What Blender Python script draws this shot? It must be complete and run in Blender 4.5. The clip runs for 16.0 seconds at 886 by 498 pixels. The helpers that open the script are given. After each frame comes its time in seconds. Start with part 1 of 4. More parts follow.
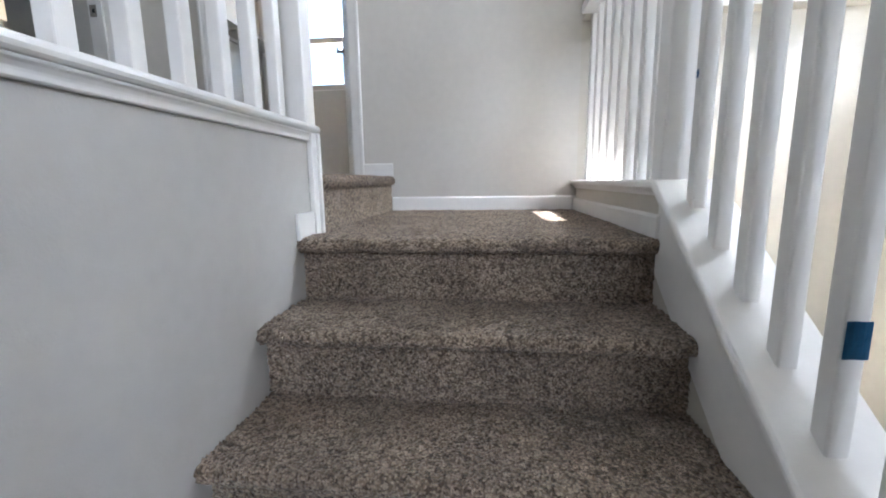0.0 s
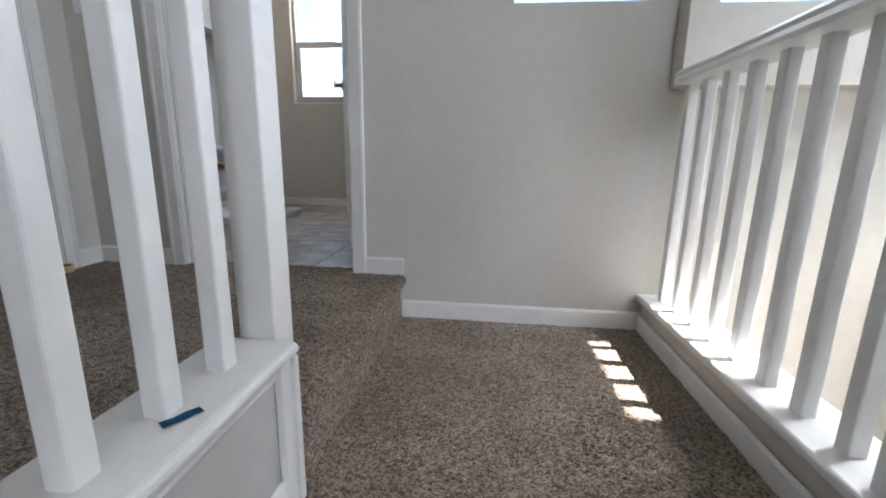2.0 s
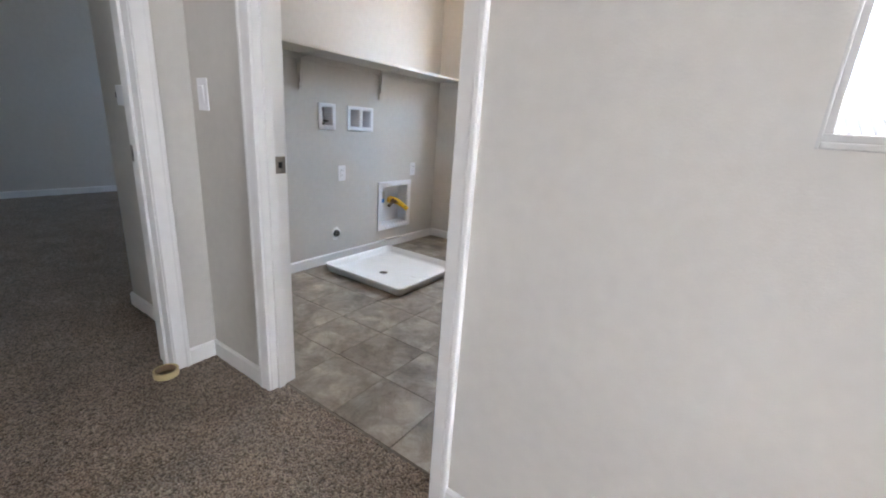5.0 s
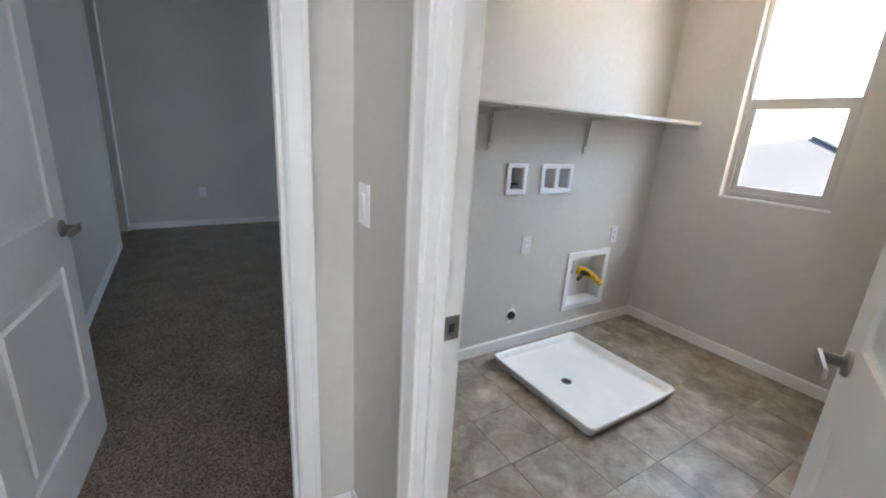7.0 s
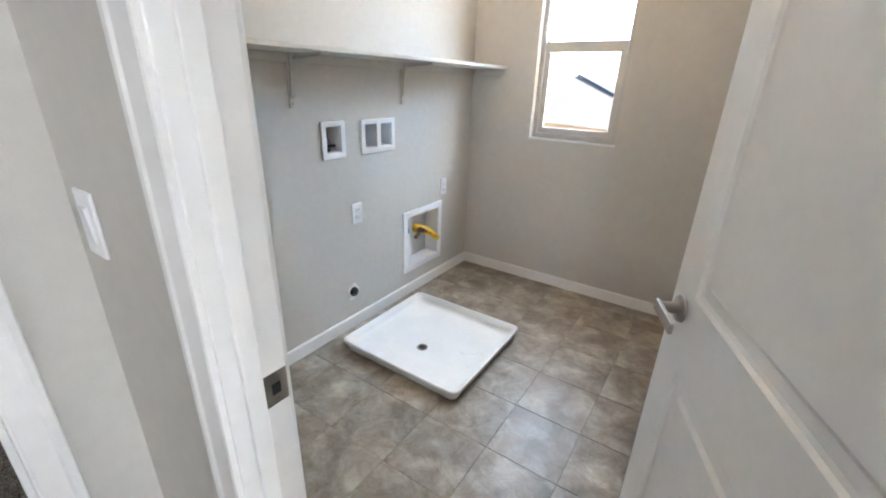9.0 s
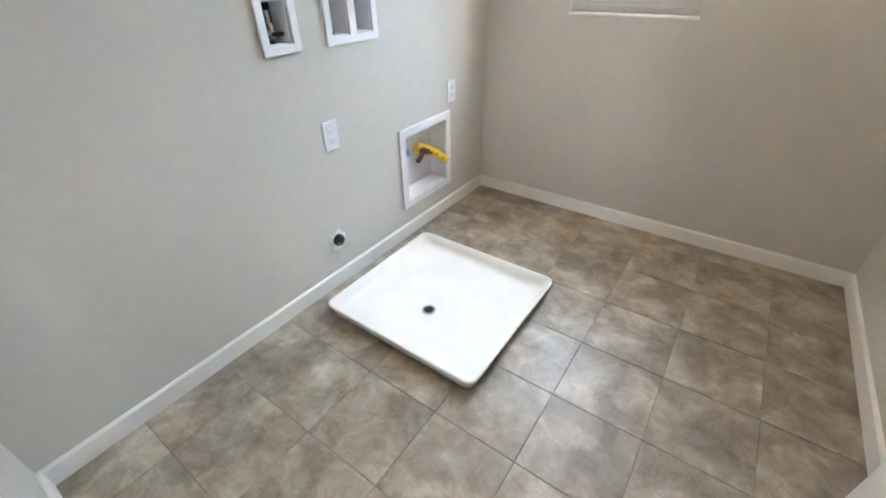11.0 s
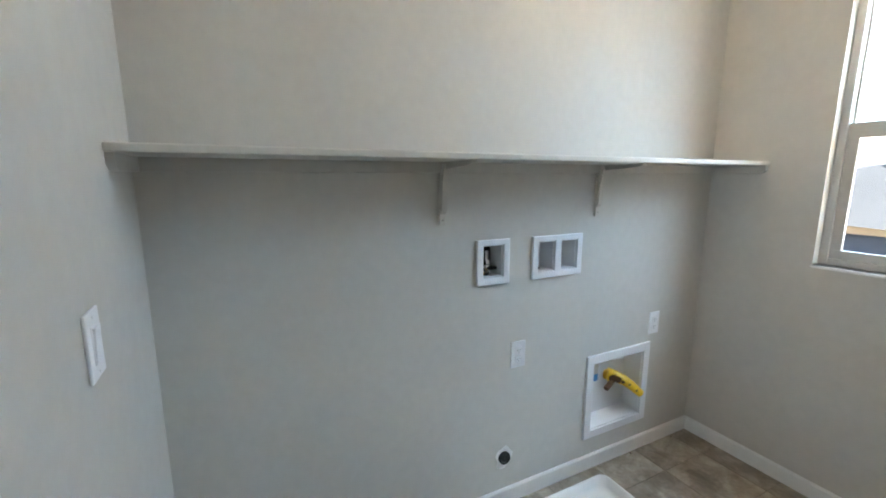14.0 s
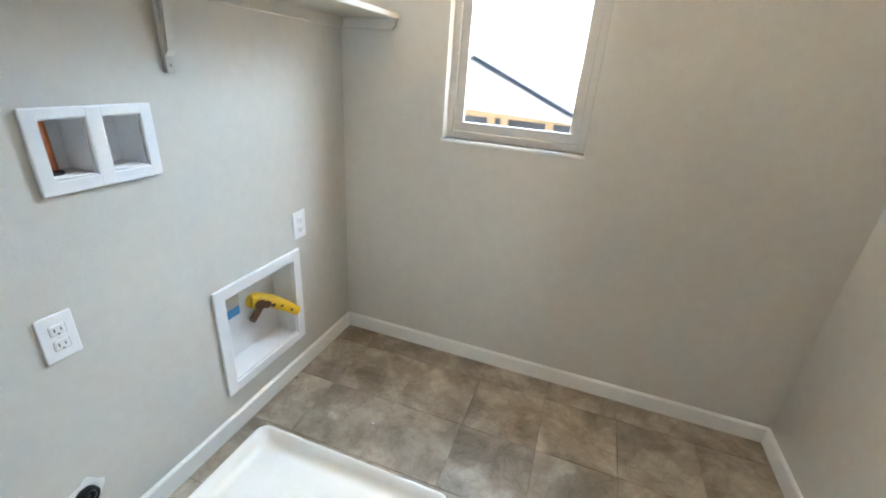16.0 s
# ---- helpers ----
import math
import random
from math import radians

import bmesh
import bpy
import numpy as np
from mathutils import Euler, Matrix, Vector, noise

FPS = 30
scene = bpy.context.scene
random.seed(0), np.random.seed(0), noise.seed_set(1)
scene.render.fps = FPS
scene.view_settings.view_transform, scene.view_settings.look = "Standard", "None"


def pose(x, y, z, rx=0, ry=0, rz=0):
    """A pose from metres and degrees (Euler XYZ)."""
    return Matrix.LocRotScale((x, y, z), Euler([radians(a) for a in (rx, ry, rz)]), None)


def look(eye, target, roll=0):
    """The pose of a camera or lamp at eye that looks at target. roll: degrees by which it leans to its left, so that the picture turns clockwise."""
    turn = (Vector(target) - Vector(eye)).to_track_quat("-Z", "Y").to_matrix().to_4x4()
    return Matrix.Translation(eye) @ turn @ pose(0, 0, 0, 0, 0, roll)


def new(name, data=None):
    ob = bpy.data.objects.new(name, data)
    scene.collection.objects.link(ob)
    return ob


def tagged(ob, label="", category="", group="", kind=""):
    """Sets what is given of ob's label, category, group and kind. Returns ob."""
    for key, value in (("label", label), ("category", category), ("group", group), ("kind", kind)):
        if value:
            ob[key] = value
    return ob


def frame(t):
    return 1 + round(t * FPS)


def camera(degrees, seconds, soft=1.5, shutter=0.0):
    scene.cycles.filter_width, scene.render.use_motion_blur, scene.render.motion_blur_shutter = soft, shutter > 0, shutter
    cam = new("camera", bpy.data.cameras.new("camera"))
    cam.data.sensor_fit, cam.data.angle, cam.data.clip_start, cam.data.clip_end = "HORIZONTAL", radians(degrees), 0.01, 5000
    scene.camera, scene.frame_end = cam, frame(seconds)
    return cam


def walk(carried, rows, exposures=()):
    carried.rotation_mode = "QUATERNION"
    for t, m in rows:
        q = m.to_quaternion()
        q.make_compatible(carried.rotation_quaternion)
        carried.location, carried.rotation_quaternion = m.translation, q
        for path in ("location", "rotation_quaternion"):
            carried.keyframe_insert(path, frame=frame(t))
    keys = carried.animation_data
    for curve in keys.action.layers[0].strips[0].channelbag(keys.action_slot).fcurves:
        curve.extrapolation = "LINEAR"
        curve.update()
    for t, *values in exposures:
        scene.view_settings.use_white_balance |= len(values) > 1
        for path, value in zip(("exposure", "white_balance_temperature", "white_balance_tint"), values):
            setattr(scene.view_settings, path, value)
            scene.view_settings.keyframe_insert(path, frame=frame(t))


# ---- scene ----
# camera
cam = camera(94.0, 16.0, soft=1.9)
PATH = [
    (0, (0.561, 0.6, -0.03), (0.335, 2.561, -0.355), -0.8),
    (0.5, (0.466, 0.754, 0.14), (0.257, 2.716, -0.189), -0.4),
    (1, (0.432, 0.949, 0.24), (0.163, 2.899, -0.112), -0.3),
    (1.5, (0.393, 1.104, 0.357), (0.117, 3.048, -0.022), 0.1),
    (2, (0.363, 1.235, 0.511), (0.155, 3.178, 0.086), 1.0),
    (2.5, (0.356, 1.41, 0.537), (0.147, 3.339, 0.049), 1.6),
    (3, (0.366, 1.586, 0.692), (0.093, 3.495, 0.161), 2.3),
    (3.5, (0.348, 1.74, 0.822), (-0.05, 3.614, 0.248), 2.8),
    (4, (0.41, 1.87, 0.916), (-0.154, 3.708, 0.365), 3.8),
    (4.5, (0.447, 1.984, 1.077), (-0.374, 3.72, 0.519), 4.2),
    (5, (0.322, 2.158, 1.094), (-0.753, 3.747, 0.529), 4.0),
    (5.2, (0.241, 2.246, 1.139), (-0.941, 3.759, 0.579), 3.9),
    (7.3, (-0.379, 2.587, 1.385), (-2.008, 3.603, 0.827), 3.6),
    (7.5, (-0.408, 2.579, 1.399), (-1.986, 3.676, 0.846), 4.1),
    (8, (-0.446, 2.594, 1.418), (-1.835, 3.92, 0.859), 3.9),
    (8.5, (-0.488, 2.65, 1.416), (-1.627, 4.166, 0.78), 2.7),
    (8.7, (-0.497, 2.697, 1.41), (-1.568, 4.247, 0.737), 2.1),
    (10.8, (-0.833, 3.249, 1.268), (-1.739, 4.637, 0.149), -1.3),
    (11, (-0.836, 3.295, 1.263), (-1.805, 4.628, 0.129), -1.1),
    (11.5, (-0.839, 3.361, 1.243), (-2.018, 4.485, 0.083), -1.3),
    (12, (-0.848, 3.347, 1.226), (-2.204, 4.268, 0.079), -1.3),
    (12.2, (-0.843, 3.336, 1.253), (-2.275, 4.199, 0.187), -1.0),
    (12.5, (-0.845, 3.33, 1.316), (-2.432, 4.176, 0.442), -0.8),
    (13, (-0.832, 3.329, 1.396), (-2.56, 4.157, 0.821), -0.2),
    (13.5, (-0.833, 3.317, 1.445), (-2.627, 4.121, 1.078), -0.1),
    (14, (-0.826, 3.335, 1.444), (-2.587, 4.217, 1.097), -0.0),
    (14.5, (-0.867, 3.402, 1.431), (-2.5, 4.468, 0.986), 0.4),
    (15, (-1.017, 3.534, 1.398), (-2.411, 4.845, 0.817), 1.3),
    (15.5, (-1.08, 3.691, 1.356), (-2.144, 5.228, 0.644), 2.3),
    (16, (-1.089, 3.906, 1.329), (-1.669, 5.645, 0.53), 4.3),
]
EXPOSURES = [(0.0, 3.47, 5850, 13), (0.5, 3.26, 5850, 13), (1.0, 3.07, 5900, 13), (1.5, 2.89, 5900, 13), (3.0, 2.98, 6100, 16), (4.0, 3.1, 6150, 17), (4.5, 3.59, 6200, 18), (5.0, 3.67, 6200, 17), (8.0, 3.81, 6100, 14), (11.0, 4.26, 6350, 13), (12.0, 4.3, 6100, 11), (12.5, 3.93, 6000, 7), (13.0, 3.81, 6000, 8), (14.0, 3.55, 5850, 7), (14.5, 3.43, 5850, 7), (15.0, 3.7, 5900, 7), (15.5, 3.82, 5950, 8), (16.0, 4.17, 6200, 8)]
walk(cam, [(t, look(eye, target, roll)) for t, eye, target, roll in PATH], EXPOSURES)

# world and sun
world = bpy.data.worlds.new("sky")
world.use_nodes = True
scene.world = world
wn, wl = world.node_tree.nodes, world.node_tree.links
sky = wn.new("ShaderNodeTexSky")
sky.sky_type = "NISHITA"
sky.sun_disc = False
sky.sun_elevation = radians(49.4)
sky.sun_rotation = radians(90)
background = wn["Background"]
background.inputs["Strength"].default_value = 0.12
wl.new(sky.outputs["Color"], background.inputs["Color"])
sun = new("sun", bpy.data.lights.new("sun", "SUN"))
sun.data.energy, sun.data.angle, sun.data.color = 5.0, radians(0.5), (1.0, 0.94, 0.86)
sun.matrix_world = look((10, 0.0, 11.67), (0, 0, 0))


def sky_lamp(name, place, target, wide, high, watts, colour=(0.86, 0.93, 1.0)):
    """Daylight that a window lets in."""
    lamp = new(name, bpy.data.lights.new(name, "AREA"))
    lamp.data.shape, lamp.data.size, lamp.data.size_y = "RECTANGLE", wide, high
    lamp.data.energy, lamp.data.color = watts, colour
    lamp.matrix_world = look(place, target)
    return lamp


# daylight at the windows: sky from above, and the sunlit ground's warm light from below
sky_lamp("laundry_daylight", (-1.05, 6.20, 2.28), (-1.80, 4.7, 0.7), 1.7, 1.1, 14.0, (0.605, 0.805, 1.0))
sky_lamp("laundry_ground_light", (-1.32, 7.50, -0.25), (-1.50, 4.2, 2.74), 1.8, 0.9, 80.0, (1.0, 0.77, 0.50))
sky_lamp("landing_daylight", (0.72, 3.60, 1.80), (0.70, 2.2, 1.2), 0.9, 0.8, 1.15)
sky_lamp("stairwell_daylight", (1.45, 3.60, 1.80), (1.45, 2.2, 1.1), 0.9, 0.8, 2.8)
sky_lamp("east_daylight", (3.05, 2.6, 1.75), (1.5, 2.5, 0.2), 0.8, 0.8, 5.5)
# added fill from the south, for the risers and north wall; source unseen
sky_lamp("south_fill", (1.85, -3.1, 1.5), (0.5, 2.0, 0.2), 1.4, 1.4, 5.8, (0.97, 0.98, 1.0))
sky_lamp("bedroom_daylight", (-5.2, 6.60, 1.65), (-5.2, 3.0, 0.6), 1.7, 1.3, 1.35, (0.42, 0.70, 1.0))

# ---- materials ----
def material(name, colour, rough=0.6, metal=0.0, grain=0.0, grain_size=60.0, stain=0.0, stain_size=2.0, bump=0.0, bump_size=200.0, coat=0.0):
    """A paint, metal or plastic with variation at two scales and a fine relief, in metres."""
    m = bpy.data.materials.new(name)
    m.use_nodes = True
    n, l = m.node_tree.nodes, m.node_tree.links
    b = n["Principled BSDF"]
    b.inputs["Roughness"].default_value = rough
    b.inputs["Metallic"].default_value = metal
    b.inputs["Coat Weight"].default_value = coat
    b.inputs["Base Color"].default_value = (*colour, 1)
    geo = n.new("ShaderNodeNewGeometry")
    last = None
    for amount, size in ((grain, grain_size), (stain, stain_size)):
        if amount <= 0:
            continue
        tex = n.new("ShaderNodeTexNoise")
        tex.inputs["Scale"].default_value = size
        tex.inputs["Detail"].default_value = 4
        l.new(geo.outputs["Position"], tex.inputs["Vector"])
        ramp = n.new("ShaderNodeMapRange")
        ramp.inputs["From Min"].default_value, ramp.inputs["From Max"].default_value = 0.25, 0.75
        ramp.inputs["To Min"].default_value, ramp.inputs["To Max"].default_value = 1 - amount, 1 + amount
        l.new(tex.outputs["Fac"], ramp.inputs["Value"])
        mix = n.new("ShaderNodeMix")
        mix.data_type, mix.blend_type = "RGBA", "MULTIPLY"
        mix.inputs["Factor"].default_value = 1
        mix.inputs[6].default_value = (*colour, 1)
        if last:
            l.new(last, mix.inputs[6])
        l.new(ramp.outputs["Result"], mix.inputs[7])
        last = mix.outputs[2]
    if last:
        l.new(last, b.inputs["Base Color"])
    if bump > 0:
        tex = n.new("ShaderNodeTexNoise")
        tex.inputs["Scale"].default_value = bump_size
        tex.inputs["Detail"].default_value = 3
        l.new(geo.outputs["Position"], tex.inputs["Vector"])
        bmp = n.new("ShaderNodeBump")
        bmp.inputs["Strength"].default_value = 0.5
        bmp.inputs["Distance"].default_value = bump
        l.new(tex.outputs["Fac"], bmp.inputs["Height"])
        l.new(bmp.outputs["Normal"], b.inputs["Normal"])
    return m


def carpet_material(name, dark, mid, light):
    """Cut-pile carpet: flecks of three yarn colours, tufts and broad traffic shading."""
    m = bpy.data.materials.new(name)
    m.use_nodes = True
    n, l = m.node_tree.nodes, m.node_tree.links
    b = n["Principled BSDF"]
    b.inputs["Roughness"].default_value = 1.0
    b.inputs["Sheen Weight"].default_value = 0.15
    b.inputs["Specular IOR Level"].default_value = 0.1
    geo = n.new("ShaderNodeNewGeometry")
    bend = n.new("ShaderNodeTexNoise")
    bend.inputs["Scale"].default_value, bend.inputs["Detail"].default_value = 90, 2
    l.new(geo.outputs["Position"], bend.inputs["Vector"])
    warp = n.new("ShaderNodeVectorMath")
    warp.operation = "MULTIPLY_ADD"
    warp.inputs[1].default_value = (0.009, 0.009, 0.009)
    l.new(bend.outputs["Color"], warp.inputs[0])
    l.new(geo.outputs["Position"], warp.inputs[2])
    fleck = n.new("ShaderNodeTexVoronoi")
    fleck.inputs["Scale"].default_value = 185
    l.new(warp.outputs[0], fleck.inputs["Vector"])
    sep = n.new("ShaderNodeSeparateColor")
    l.new(fleck.outputs["Color"], sep.inputs["Color"])
    ramp = n.new("ShaderNodeValToRGB")
    ramp.color_ramp.elements[0].position, ramp.color_ramp.elements[0].color = 0.12, (*dark, 1)
    ramp.color_ramp.elements[1].position, ramp.color_ramp.elements[1].color = 0.95, (*light, 1)
    e = ramp.color_ramp.elements.new(0.38)
    e.color = (*mid, 1)
    l.new(sep.outputs[0], ramp.inputs["Fac"])
    # shade painted into gaps between tufts and into leaning clumps, and broad traffic shading
    last = ramp.outputs["Color"]
    for source, lo, hi, to_lo, to_hi in (("gap_shade", 0.35, 0.75, 1.08, 0.58), (55, 0.32, 0.68, 0.76, 1.24), (5, 0.3, 0.7, 0.82, 1.18)):
        rng = n.new("ShaderNodeMapRange")
        rng.inputs["From Min"].default_value, rng.inputs["From Max"].default_value = lo, hi
        rng.inputs["To Min"].default_value, rng.inputs["To Max"].default_value = to_lo, to_hi
        if source == "gap_shade":
            l.new(fleck.outputs["Distance"], rng.inputs["Value"])
        else:
            tex = n.new("ShaderNodeTexNoise")
            tex.inputs["Scale"].default_value, tex.inputs["Detail"].default_value = source, 3
            l.new(geo.outputs["Position"], tex.inputs["Vector"])
            l.new(tex.outputs["Fac"], rng.inputs["Value"])
        mix = n.new("ShaderNodeMix")
        mix.data_type, mix.blend_type = "RGBA", "MULTIPLY"
        mix.inputs["Factor"].default_value = 1
        l.new(last, mix.inputs[6])
        l.new(rng.outputs["Result"], mix.inputs[7])
        last = mix.outputs[2]
    l.new(last, b.inputs["Base Color"])
    bmp = n.new("ShaderNodeBump")
    bmp.inputs["Strength"].default_value, bmp.inputs["Distance"].default_value = 1.0, 0.007
    bmp.invert = True
    l.new(fleck.outputs["Distance"], bmp.inputs["Height"])
    l.new(bmp.outputs["Normal"], b.inputs["Normal"])
    return m


def tile_material():
    """Vinyl stone tile: cloudy grey-beige with darker veins, each tile cut from another part of the pattern."""
    m = bpy.data.materials.new("stone_tile")
    m.use_nodes = True
    n, l = m.node_tree.nodes, m.node_tree.links
    b = n["Principled BSDF"]
    geo, info = n.new("ShaderNodeNewGeometry"), n.new("ShaderNodeObjectInfo")
    shift = n.new("ShaderNodeVectorMath")
    shift.operation = "MULTIPLY_ADD"
    scale = n.new("ShaderNodeCombineXYZ")
    mul = n.new("ShaderNodeMath")
    mul.operation = "MULTIPLY"
    mul.inputs[1].default_value = 37.0
    l.new(info.outputs["Random"], mul.inputs[0])
    for k in range(3):
        l.new(mul.outputs[0], scale.inputs[k])
    shift.inputs[1].default_value = (1, 1, 1)
    l.new(geo.outputs["Position"], shift.inputs[0])
    l.new(scale.outputs[0], shift.inputs[2])
    cloud = n.new("ShaderNodeTexNoise")
    cloud.inputs["Scale"].default_value, cloud.inputs["Detail"].default_value, cloud.inputs["Distortion"].default_value = 6.5, 10, 0.45
    cloud.inputs["Roughness"].default_value = 0.68
    l.new(shift.outputs[0], cloud.inputs["Vector"])
    ramp = n.new("ShaderNodeValToRGB")
    ramp.color_ramp.elements[0].position, ramp.color_ramp.elements[0].color = 0.34, (0.190, 0.155, 0.113, 1)
    ramp.color_ramp.elements[1].position, ramp.color_ramp.elements[1].color = 0.66, (0.44, 0.385, 0.31, 1)
    e = ramp.color_ramp.elements.new(0.5)
    e.color = (0.305, 0.258, 0.202, 1)
    l.new(cloud.outputs["Fac"], ramp.inputs["Fac"])
    bend = n.new("ShaderNodeTexNoise")
    bend.inputs["Scale"].default_value, bend.inputs["Detail"].default_value = 9, 5
    l.new(shift.outputs[0], bend.inputs["Vector"])
    warp = n.new("ShaderNodeVectorMath")
    warp.operation = "MULTIPLY_ADD"
    warp.inputs[1].default_value = (0.16, 0.16, 0.0)
    l.new(bend.outputs["Color"], warp.inputs[0])
    l.new(shift.outputs[0], warp.inputs[2])
    cleft = n.new("ShaderNodeTexVoronoi")
    cleft.feature = "SMOOTH_F1"
    cleft.inputs["Scale"].default_value, cleft.inputs["Smoothness"].default_value = 9, 0.35
    l.new(warp.outputs[0], cleft.inputs["Vector"])
    cells = n.new("ShaderNodeSeparateColor")
    l.new(cleft.outputs["Color"], cells.inputs["Color"])
    patch = n.new("ShaderNodeMapRange")
    patch.inputs["From Min"].default_value, patch.inputs["From Max"].default_value = 0.1, 0.9
    patch.inputs["To Min"].default_value, patch.inputs["To Max"].default_value = 0.80, 1.19
    l.new(cells.outputs[0], patch.inputs["Value"])
    vein = n.new("ShaderNodeTexNoise")
    vein.inputs["Scale"].default_value, vein.inputs["Detail"].default_value, vein.inputs["Distortion"].default_value = 10, 6, 1.4
    l.new(shift.outputs[0], vein.inputs["Vector"])
    band = n.new("ShaderNodeValToRGB")
    band.color_ramp.elements[0].position, band.color_ramp.elements[0].color = 0.46, (1, 1, 1, 1)
    band.color_ramp.elements[1].position, band.color_ramp.elements[1].color = 0.54, (1, 1, 1, 1)
    e = band.color_ramp.elements.new(0.5)
    e.color = (0.72, 0.68, 0.63, 1)
    l.new(vein.outputs["Fac"], band.inputs["Fac"])
    mix = n.new("ShaderNodeMix")
    mix.data_type, mix.blend_type = "RGBA", "MULTIPLY"
    mix.inputs["Factor"].default_value = 0.5
    l.new(ramp.outputs["Color"], mix.inputs[6])
    l.new(band.outputs["Color"], mix.inputs[7])
    stone = n.new("ShaderNodeMix")
    stone.data_type, stone.blend_type = "RGBA", "MULTIPLY"
    stone.inputs["Factor"].default_value = 1
    l.new(mix.outputs[2], stone.inputs[6])
    l.new(patch.outputs["Result"], stone.inputs[7])
    l.new(stone.outputs[2], b.inputs["Base Color"])
    b.inputs["Roughness"].default_value = 0.38
    bmp = n.new("ShaderNodeBump")
    bmp.inputs["Strength"].default_value, bmp.inputs["Distance"].default_value = 0.35, 0.002
    l.new(cloud.outputs["Fac"], bmp.inputs["Height"])
    l.new(bmp.outputs["Normal"], b.inputs["Normal"])
    return m


def glass_material():
    m = bpy.data.materials.new("window_glass")
    m.use_nodes = True
    b = m.node_tree.nodes["Principled BSDF"]
    b.inputs["Base Color"].default_value = (0.66, 0.68, 0.68, 1)
    b.inputs["Roughness"].default_value = 0.0
    b.inputs["IOR"].default_value = 1.45
    b.inputs["Transmission Weight"].default_value = 1.0
    return m


WALL = material("greige_wall_paint", (0.585, 0.56, 0.515), 0.75, grain=0.03, grain_size=25, stain=0.05, stain_size=1.3, bump=0.0009, bump_size=170)
CREAM = material("cream_wall_paint", (0.57, 0.54, 0.475), 0.75, grain=0.03, grain_size=25, stain=0.05, stain_size=1.3, bump=0.0009, bump_size=170)
# the walls' greige again, with shade put into the colour for the half wall
HALFWALL = material("greige_wall_paint_shaded", (0.50, 0.487, 0.465), 0.7, grain=0.03, grain_size=25, stain=0.05, stain_size=1.3, bump=0.0009, bump_size=170)
CEILING = material("ceiling_paint", (0.72, 0.70, 0.66), 0.9, grain=0.03, grain_size=20, stain=0.04, stain_size=1.0, bump=0.002, bump_size=120)
TRIM = material("white_trim_paint", (0.79, 0.78, 0.76), 0.35, grain=0.02, grain_size=30, stain=0.04, stain_size=4, bump=0.0004, bump_size=90)
DOOR = material("white_door_paint", (0.76, 0.75, 0.73), 0.4, grain=0.02, grain_size=30, stain=0.03, stain_size=3, bump=0.0004, bump_size=220)
CARPET = carpet_material("carpet", (0.138, 0.102, 0.074), (0.308, 0.236, 0.174), (0.425, 0.338, 0.258))
TILE = tile_material()
GROUT = material("grout", (0.215, 0.183, 0.145), 0.9, grain=0.15, grain_size=80, stain=0.1, stain_size=6)
GLASS = glass_material()
VINYL = material("grey_window_vinyl", (0.50, 0.49, 0.47), 0.45, grain=0.03, grain_size=40, stain=0.04, stain_size=5)
PLASTIC = material("white_plastic", (0.80, 0.80, 0.82), 0.35, grain=0.015, grain_size=60, stain=0.02, stain_size=8)
PAN = material("white_pan_plastic", (0.82, 0.81, 0.79), 0.3, grain=0.015, grain_size=30, stain=0.04, stain_size=6, bump=0.0003, bump_size=60)
SHELF = material("painted_shelf", (0.60, 0.57, 0.52), 0.5, grain=0.03, grain_size=40, stain=0.04, stain_size=4, bump=0.0003, bump_size=60)
BRACKET = material("painted_bracket", (0.56, 0.53, 0.48), 0.45, grain=0.05, grain_size=60, stain=0.06, stain_size=8)
BROWN = material("brown_tarnish", (0.10, 0.045, 0.015), 0.5, grain=0.2, grain_size=90)
RUBBER = material("matt_black_rubber", (0.008, 0.008, 0.008), 0.85, grain=0.1, grain_size=60)
DARK = material("black_plastic", (0.015, 0.015, 0.016), 0.4, grain=0.1, grain_size=60)
NICKEL = material("satin_nickel", (0.36, 0.33, 0.295), 0.30, metal=1.0, grain=0.05, grain_size=90)
CHROME = material("chrome", (0.7, 0.7, 0.72), 0.12, metal=1.0, grain=0.03, grain_size=90)
BRASS = material("brass", (0.55, 0.38, 0.14), 0.3, metal=1.0, grain=0.06, grain_size=90)
COPPER = material("copper", (0.55, 0.2, 0.1), 0.35, metal=1.0, grain=0.1, grain_size=60)
YELLOW = material("yellow_coating", (0.80, 0.50, 0.015), 0.4, grain=0.06, grain_size=70)
BLUETAPE = material("blue_masking_tape", (0.012, 0.12, 0.26), 0.6, grain=0.1, grain_size=120, bump=0.0004, bump_size=400)
GREENTAPE = material("green_masking_tape", (0.10, 0.27, 0.02), 0.6, grain=0.1, grain_size=120, bump=0.0004, bump_size=400)
BEIGETAPE = material("beige_masking_tape", (0.58, 0.46, 0.24), 0.6, grain=0.06, grain_size=150)
KRAFT = material("kraft_core", (0.28, 0.19, 0.11), 0.8, grain=0.08, grain_size=100)
STICKER = material("blue_sticker", (0.08, 0.30, 0.62), 0.5, grain=0.05, grain_size=100)
PATCH = material("bare_plaster", (0.84, 0.83, 0.81), 0.9, grain=0.06, grain_size=70, bump=0.0008, bump_size=150)
DIRT = material("dirt_ground", (0.30, 0.25, 0.19), 0.95, grain=0.2, grain_size=3, stain=0.2, stain_size=0.2)
ROOFPAPER = material("grey_roof_underlay", (0.066, 0.062, 0.057), 0.9, grain=0.06, grain_size=12, stain=0.12, stain_size=0.8)
RIDGE = material("dark_ridge_cap", (0.022, 0.028, 0.038), 0.8, grain=0.1, grain_size=20)
